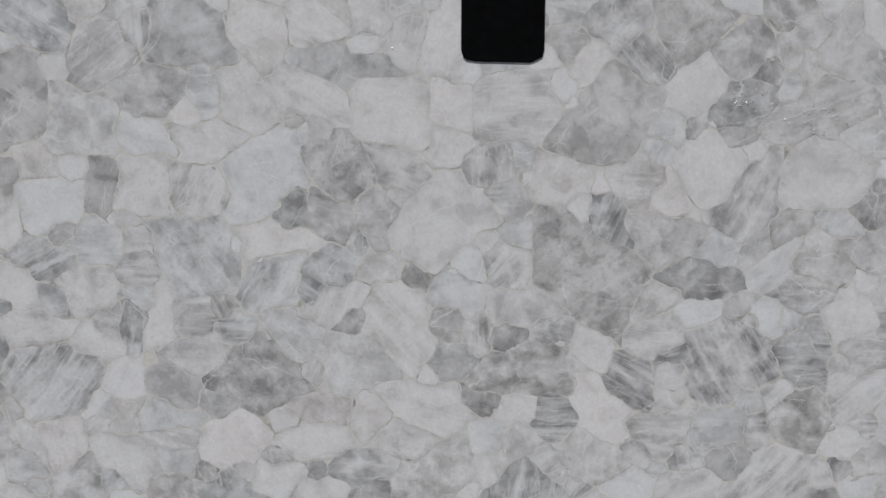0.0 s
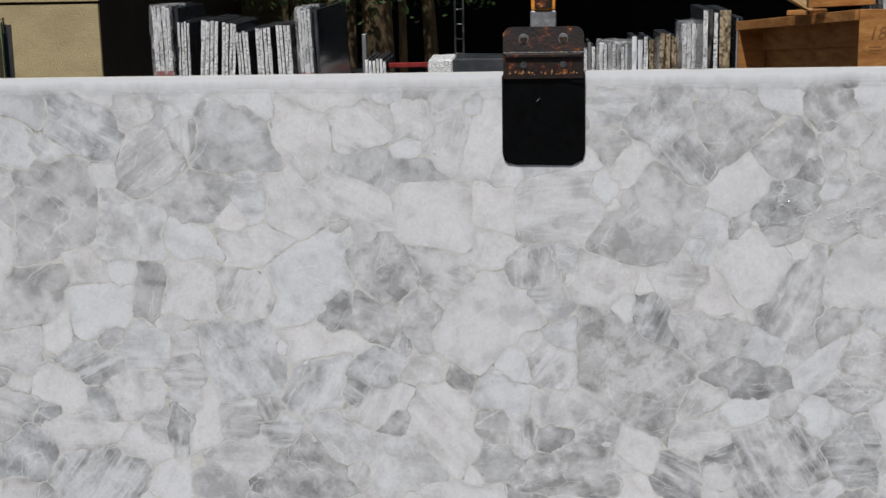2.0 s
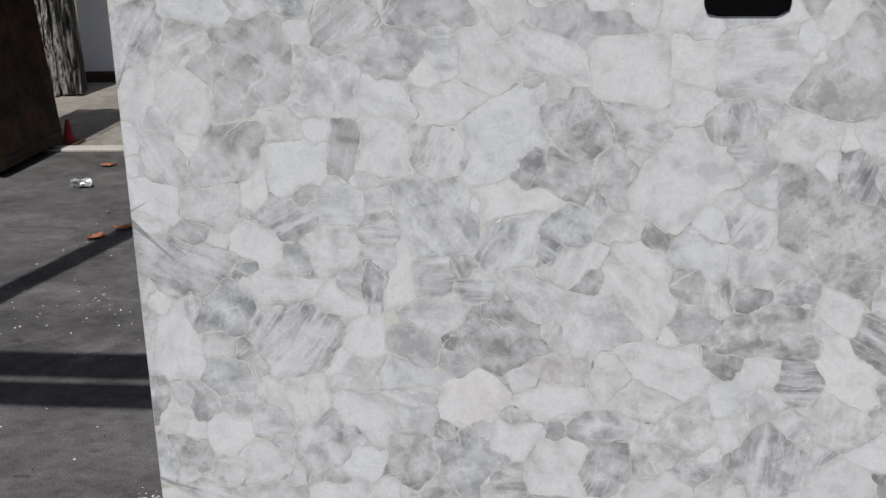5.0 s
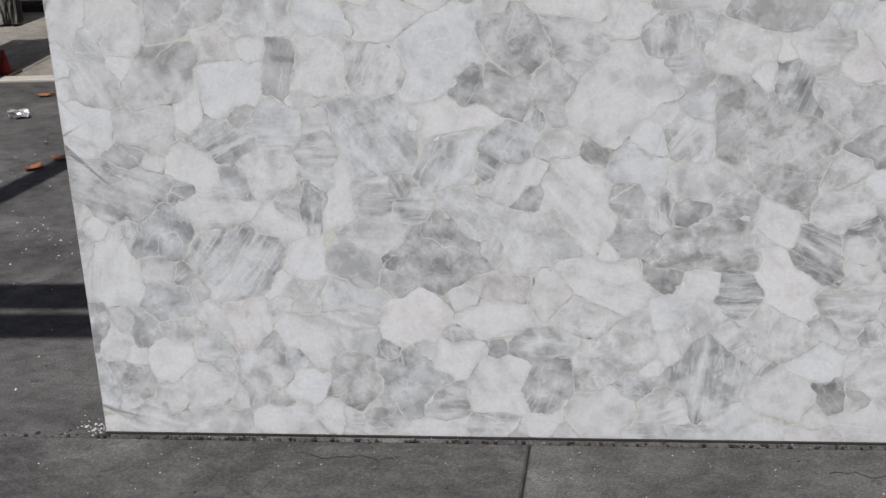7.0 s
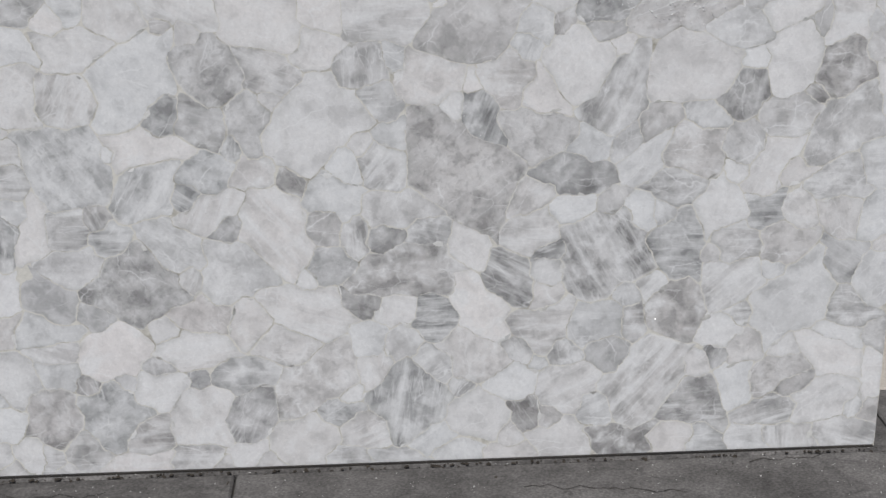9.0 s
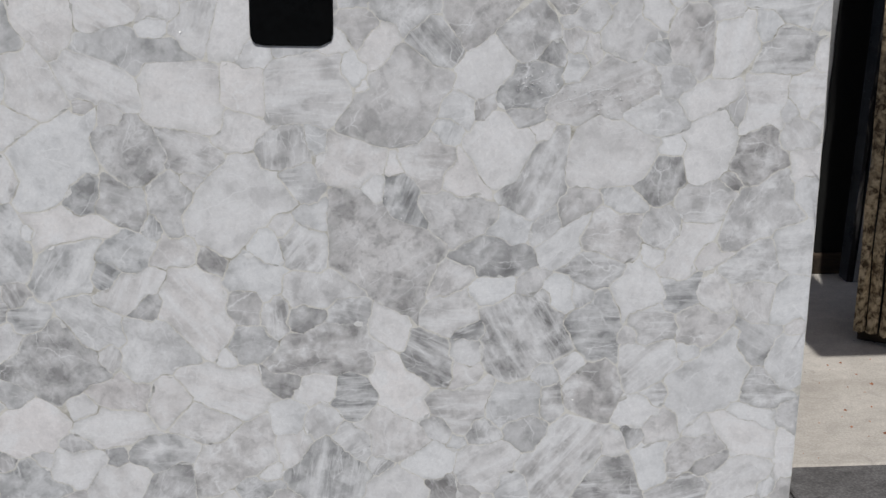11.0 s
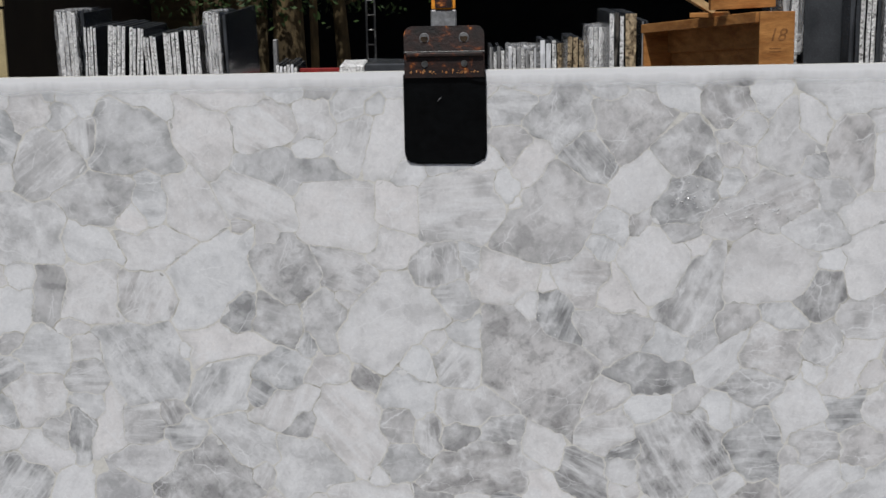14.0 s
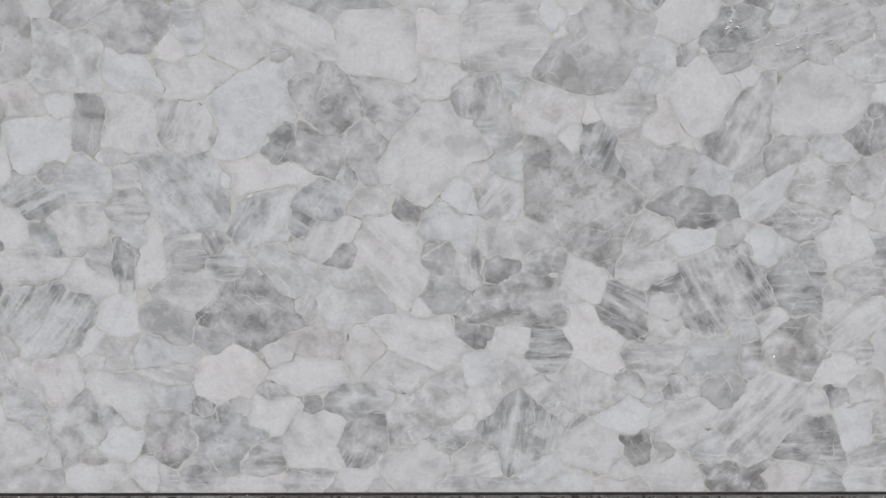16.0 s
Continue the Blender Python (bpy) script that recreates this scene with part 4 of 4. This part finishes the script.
for v in bm.verts:
    v.co.z += 0.036 - 0.086 * v.co.y
part("back_board", bm, PLYWOOD, crate)
part("floor_board", boxed(0.0, 0.128, 0.03, 1.288, 0.9, 0.92, bevel=0.002), PLYWOOD, crate)
part("skid", boxed(0.0, 0.128, 0.1, 0.2, 0.0, 0.018), TIMBER, crate)
for px, py, pz, ln, wd, th, tu, ti, mat, hue in (
    (2.53, 2.70, 1.606, 0.34, 0.045, 0.030, 4, 31, PALE_WOOD, "pale"),
    (2.775, 2.55, 1.547, 0.27, 0.020, 0.085, 3, -2, PLYWOOD, "orange-brown"),
    (2.70, 2.85, 1.500, 0.50, 0.045, 0.020, 70, 2, PLYWOOD, "orange-brown"),
):
    plank = link_mesh("loose_plank", boxed(-ln / 2, ln / 2, -wd, wd, 0.0, th, bevel=0.002), mat)
    plank.matrix_basis = pose(px, py, pz, 0, ti, tu)
    tagged(plank, "loose %s plank lying on the crate" % hue, "plank", "planks on the crate")
FADED = surface("faded_brown_ink", (0.20, 0.085, 0.03), (0.33, 0.15, 0.05), 30, rough=0.8)
num = bpy.data.curves.new("marking", "FONT")
num.body, num.size, num.extrude, num.shear = "18", 0.07, 0.0004, 0.25
num.materials.append(FADED)
mark = new("marking", num)
mark.parent = crate
mark.matrix_basis = pose(0, 0, 0, 0, 0, -17) @ pose(0.022, -0.0232, 1.435, 90, 0, 0)
for k in range(2):
    part("marking_bar", boxed(0.030, 0.075, -0.0232, -0.0224, 1.392 + k * 0.012, 1.395 + k * 0.012), FADED, crate, "", pose(0, 0, 0, 0, 0, -17))

FAR = "tall bundles beside the crate"
slab_bundle("grey slab with clear plastic over its top", 2.96, 3.03, 2.62, 0.4, 1.80, (GREY_SLAB, SILVER), 91, group=FAR, wrap=True, count=2)
facing_slab("dark grey polished granite slab showing its face", 3.055, 3.235, 2.64, 1.82, SLATE, None, 92)
slab_bundle("slabs with bright silvery ends", 3.205, 3.345, 2.5, 0.12, 1.80, (SILVER, DARK_EDGE, SILVER, SLATE, SILVER), 93, group=FAR, uneven=0.2)
facing_slab("black and white speckled granite slab", 3.348, 3.485, 2.5, 1.82, GRANITE, None, 94, t=0.12)
slab_bundle("slabs with dark golden ends", 3.488, 3.56, 2.5, 0.3, 1.80, (DARK_EDGE, WARM_EDGE, DARK_EDGE), 95, group=FAR)
slab_bundle("grey slabs with shiny wrapped edges", 3.562, 3.74, 2.5, 0.3, 1.80, (GREY_SLAB, SLATE, SILVER, SLATE, GREY_SLAB), 96, group=FAR, count=5, wrap=True)
big = thing("stone_slab", "tall grey stone slab with an uneven edge on a bearer", "stone slab", pose(3.69, 2.25, 0.09))
r2 = random.Random(31)
left_edge = [(0.0 + r2.uniform(-0.012, 0.012), 1.75 * (1 - k / 30)) for k in range(31)]
part("face", outline_prism([(1.2, 0), (1.2, 1.75)] + left_edge, 0, 0.03), GREY_SLAB, big)
part("bearer", boxed(-0.05, 1.2, -0.02, 0.12, -0.09, -0.002, bevel=0.004), TIMBER, big, "dark timber bearer")
# black side faces hold shade in their colour; the unseen extra height casts more
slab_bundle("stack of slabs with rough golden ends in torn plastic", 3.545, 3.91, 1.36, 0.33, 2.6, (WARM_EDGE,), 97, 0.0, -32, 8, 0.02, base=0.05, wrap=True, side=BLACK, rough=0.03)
# black sheet added in the shape of the ragged shade on the grey slab
black = thing("dark_slab", "tall black sheet standing in for the ragged shade on grey stone", "stone slab", pose(3.66, 2.20, 0.09))
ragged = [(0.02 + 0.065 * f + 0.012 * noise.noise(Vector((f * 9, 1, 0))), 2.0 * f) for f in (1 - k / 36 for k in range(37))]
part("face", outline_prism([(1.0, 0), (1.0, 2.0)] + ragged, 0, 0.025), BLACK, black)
part("bearer", boxed(0.0, 1.0, -0.02, 0.04, -0.09, -0.002, bevel=0.004), TIMBER, black, "dark timber bearer")
slab_bundle("grey slabs with grey plastic strips", 3.79, 3.92, 2.06, 0.10, 2.4, (DARK_EDGE, GREY_SLAB, DARK_EDGE), 98, 2.0, 0, 5, 0.02)

# ---- far side of the yard ----
wall_west = thing("wall_west", "beige textured stucco building wall with a groove", "wall", kind="structure")
part("lower_wall", boxed(-14, -2.01, 8.2, 8.24, 0, 1.392, bevel=0.004), STUCCO, wall_west)
# the groove's shade is put into its colour
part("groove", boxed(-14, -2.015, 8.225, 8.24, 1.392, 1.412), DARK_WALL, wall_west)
part("upper_wall", boxed(-14, -2.0, 8.185, 8.24, 1.412, 5.5, bevel=0.004), STUCCO, wall_west)
# the side away from the sun is coloured dark to hold its shade
part("side_wall", boxed(-2.4, -2.012, 8.245, 16, 0, 5.5), DARK_WALL, wall_west, "side wall in dark brown with shade put into the colour")
# backdrop of the open shed, its deep shade put into the colour
tagged(link_mesh("wall_north", boxed(-2.4, 45, 19, 19.4, 0, 7), BLACK), "near-black backdrop wall with the open shed's shade in its colour", "wall", kind="structure")
tagged(link_mesh("wall_shed", boxed(-2.0, -0.60, 14.0, 14.1, 0, 5.0), SHED_WALL), "dark brown boarded shed wall behind the slab rack", "wall", kind="structure")
# unseen roof, added to keep sun off the far side
tagged(link_mesh("ceiling", boxed(-2.4, 45, 13.0, 19.4, 5.0, 5.3), DARK_WALL), "unseen shed roof added to keep the far side in shade", "roof", kind="structure")
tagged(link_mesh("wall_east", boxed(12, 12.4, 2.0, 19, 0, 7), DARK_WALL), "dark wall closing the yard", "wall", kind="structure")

FARLOW = "low stock at the far side of the yard"
slab_bundle("small bundle of white slab ends", 0.08, 0.27, 9.0, 0.8, 0.845, (SILVER, WHITE_SLAB, SILVER), 101, group=FARLOW, count=6)
rail = thing("steel_rail", "dark red steel rail on short legs", "rail", pose(0.28, 9.05, 0))
part("bar", boxed(0, 0.62, 0, 0.05, 0.765, 0.805, bevel=0.004), RED_PAINT, rail)
for x in (0.03, 0.57):
    part("leg", boxed(x - 0.02, x + 0.02, 0.005, 0.045, 0, 0.765), TIMBER, rail)
for label, x0, x1, h, mat in (("block of pale rough stone", 0.63, 0.845, 0.832, SILVER), ("long dark grey stone block", 0.85, 1.75, 0.838, SLATE)):
    bm = boxed(x0, x1, 9.0, 9.6, 0, h, bevel=0.012)
    bmesh.ops.subdivide_edges(bm, edges=bm.edges, cuts=2, use_grid_fill=True)
    for v in bm.verts:
        if v.co.z > 0.1:
            v.co += Vector((0, noise.noise(v.co * 5), noise.noise(v.co * 6))) * 0.012
    tagged(link_mesh("stone_block", bm, mat), label + " at the far side of the yard", "stone block", FARLOW)

mach = thing("yard_machine", "dark yard machine with two small work lamps", "machine", pose(-0.16, 10.2, 0))
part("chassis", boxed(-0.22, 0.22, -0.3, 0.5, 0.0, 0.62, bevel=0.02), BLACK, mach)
part("mast", boxed(-0.12, -0.05, -0.2, -0.1, 0.62, 1.05, bevel=0.006), INK, mach)
part("mast", boxed(0.10, 0.14, -0.2, -0.1, 0.62, 1.0, bevel=0.006), STEEL, mach, "bare steel mast")
for x in (-0.11, -0.065):
    part("lamp", tube(bmesh.new(), (x, -0.2, 0.98), (x, -0.225, 0.98), 0.016, 0.016, 12), WHITE_SLAB, mach, "small white lamp")

ladder = thing("ladder", "narrow grey steel ladder in the shade", "ladder", pose(0.70, 12.3, 0))
for x in (0.0, 0.09):
    part("rail", boxed(x - 0.01, x + 0.01, -0.012, 0.012, 0.0, 3.4), BOLT, ladder)
for k in range(20):
    part("rung", tube(bmesh.new(), (0.01, 0, 0.15 + k * 0.16), (0.08, 0, 0.15 + k * 0.16), 0.009, 0.009, 8), BOLT, ladder)
pole = link_mesh("wooden_pole", tube(bmesh.new(), (0.19, 11.6, 0), (0.17, 11.6, 5.5), 0.045, 0.038, 12), BARK, True)
tagged(pole, "thin brown wooden pole before the tree", "pole")


def tree(label, x, y, trunk_r, h, seed, low, spread, leaves):
    r = random.Random(seed)
    root = thing("tree", label, "tree", pose(x, y, 0))
    bm = bmesh.new()
    p, rad = Vector((0, 0, 0)), trunk_r
    tips = []
    for k in range(7):
        q = p + Vector((r.uniform(-0.05, 0.05), r.uniform(-0.05, 0.05), h / 7))
        tube(bm, p, q, rad, rad * 0.92, 14)
        if k >= 1:
            for _ in range(3):
                a = r.uniform(0, 6.28)
                e = q + Vector((math.cos(a), math.sin(a), r.uniform(0.2, 0.9))) * r.uniform(0.5, 1.0) * spread
                mid = q.lerp(e, 0.5) + Vector((0, 0, r.uniform(-0.1, 0.15)))
                tube(bm, q, mid, rad * 0.35, rad * 0.24, 7)
                tube(bm, mid, e, rad * 0.24, rad * 0.08, 6)
                tips += [mid, e, e.lerp(mid, 0.5)]
        p, rad = q, rad * 0.92
    part("trunk", bm, BARK, root, "mottled ochre bark")
    bm = bmesh.new()
    for _ in range(leaves):
        c = r.choice(tips) + Vector((r.gauss(0, 0.28), r.gauss(0, 0.28), r.gauss(0, 0.25)))
        if c.z < low:
            continue
        s = r.uniform(0.025, 0.06)
        u = Vector((r.uniform(-1, 1), r.uniform(-1, 1), r.uniform(-1, 1))).normalized()
        w = u.orthogonal().normalized()
        bm.faces.new([bm.verts.new(c + d) for d in (-u * s, w * s * 0.45, u * s, -w * s * 0.45)])
    tagged(part("crown", bm, LEAF, root, "dark green leaves"), kind="stuff")
    return root


tree("leafy tree with mottled ochre trunk beside the shed", -0.09, 12.0, 0.19, 4.6, 3, 0.95, 1.5, 5200)
tree("smaller dark tree with leaning limbs", 0.42, 12.9, 0.09, 4.2, 8, 1.05, 1.2, 2600)
tree("dark leafy tree beside the building", -1.3, 13.4, 0.12, 4.4, 15, 0.9, 1.3, 3600)

# ---- litter on the ground ----
foil = thing("foil_scrap", "crumpled silver foil scrap on the paving", "litter", pose(-1.756, 3.452, 0.028, 0, 0, 20))
bm = bmesh.new()
bmesh.ops.create_icosphere(bm, subdivisions=2, radius=0.05)
for v in bm.verts:
    v.co *= 0.35 + 1.5 * abs(noise.noise(v.co * 55))
    v.co.x *= 1.3
    v.co.z = max(v.co.z * 0.75, -0.028)
part("crumple", bm, FOIL, foil)


def leaf(x, y, s, turn, seed):
    r = random.Random(seed)
    bm = bmesh.new()
    n = 9
    mid = [bm.verts.new((s * (k / (n - 1) - 0.5), 0, 0.002 + s * 0.10 * (2 * k / (n - 1) - 1) ** 2)) for k in range(n)]
    for sgn in (-1, 1):
        edge = [bm.verts.new((v.co.x, sgn * s * 0.34 * math.sin(math.pi * (k + 0.3) / (n - 0.4)) * r.uniform(0.55, 1.1), v.co.z + s * 0.09 * r.uniform(0.3, 1))) for k, v in enumerate(mid)]
        for k in range(n - 1):
            f = (mid[k], mid[k + 1], edge[k + 1], edge[k])
            bm.faces.new(f if sgn < 0 else f[::-1])
    ob = link_mesh("dry_leaf", bm, LEAF_DRY)
    mod = ob.modifiers.new("thickness", "SOLIDIFY")
    mod.thickness = 0.0012
    ob.matrix_basis = pose(x, y, 0.003, 0, 0, turn)
    tagged(ob, "curled brown dry leaf on the paving", "leaf", "dry leaves on the paving")


for k, (x, y, s, turn) in enumerate(((-1.204, 2.68, 0.10, 20), (-1.28, 2.53, 0.11, 70), (-1.80, 3.93, 0.10, 10), (-1.66, 4.15, 0.09, 60), (-2.25, 5.3, 0.08, 30), (3.32, 0.22, 0.06, 15))):
    leaf(x, y, s, turn, k)

rng = random.Random(21)


def scatter(name, label, category, count, place, size, mat):
    bm = bmesh.new()
    for _ in range(count):
        x, y = place(rng)
        s = size * rng.uniform(0.4, 1.3) * rng.choice((0.5, 0.7, 1.0, 1.4))
        a = rng.uniform(0, 6.28)
        ring = [bm.verts.new((x + s * math.cos(a + k * 1.57) * rng.uniform(0.5, 1.2), y + s * math.sin(a + k * 1.57) * rng.uniform(0.5, 1.2), 0.0005)) for k in range(4)]
        tip = bm.verts.new((x, y, 0.001 + s * rng.uniform(0.25, 0.7)))
        for k in range(4):
            bm.faces.new((ring[k], ring[(k + 1) % 4], tip))
    tagged(link_mesh(name, bm, mat), label, category, kind="stuff")


CHIP = surface("pale_stone_chip", (0.5, 0.49, 0.47), (0.78, 0.77, 0.75), 40, rough=0.7)
scatter("stone_chips", "pale stone chips scattered on the paving", "litter", 260, lambda r: (r.uniform(-1.6, -0.1), r.choice((r.uniform(0, 3.4), r.gauss(1.5, 0.2)))), 0.0042, CHIP)
scatter("stone_chips", "pale stone chips along the slab's foot", "litter", 300, lambda r: (r.uniform(-0.2, 3.2), -0.004 - abs(r.gauss(0.03, 0.16))), 0.0018, CHIP)
scatter("stone_chips", "heap of pale chips at the slab's corner", "litter", 60, lambda r: (r.gauss(-0.03, 0.025), r.gauss(0.03, 0.02)), 0.0045, CHIP)
DIRT = surface("dark_grit", (0.02, 0.018, 0.015), (0.06, 0.05, 0.04), 40, rough=1.0)
scatter("grit", "dark grit on the paving", "litter", 500, lambda r: (r.uniform(-2.2, 4.4), r.uniform(-0.5, 3.6)), 0.006, DIRT)
scatter("grit", "dark grit in the joint at the slab's foot", "litter", 420, lambda r: (r.uniform(-0.6, 3.3), r.gauss(-0.026, 0.006)), 0.006, DIRT)
scatter("grit", "brown twigs and grit on pale concrete", "litter", 90, lambda r: (r.uniform(2.95, 4.2), r.uniform(0.4, 1.4)), 0.006, LEAF_DRY)
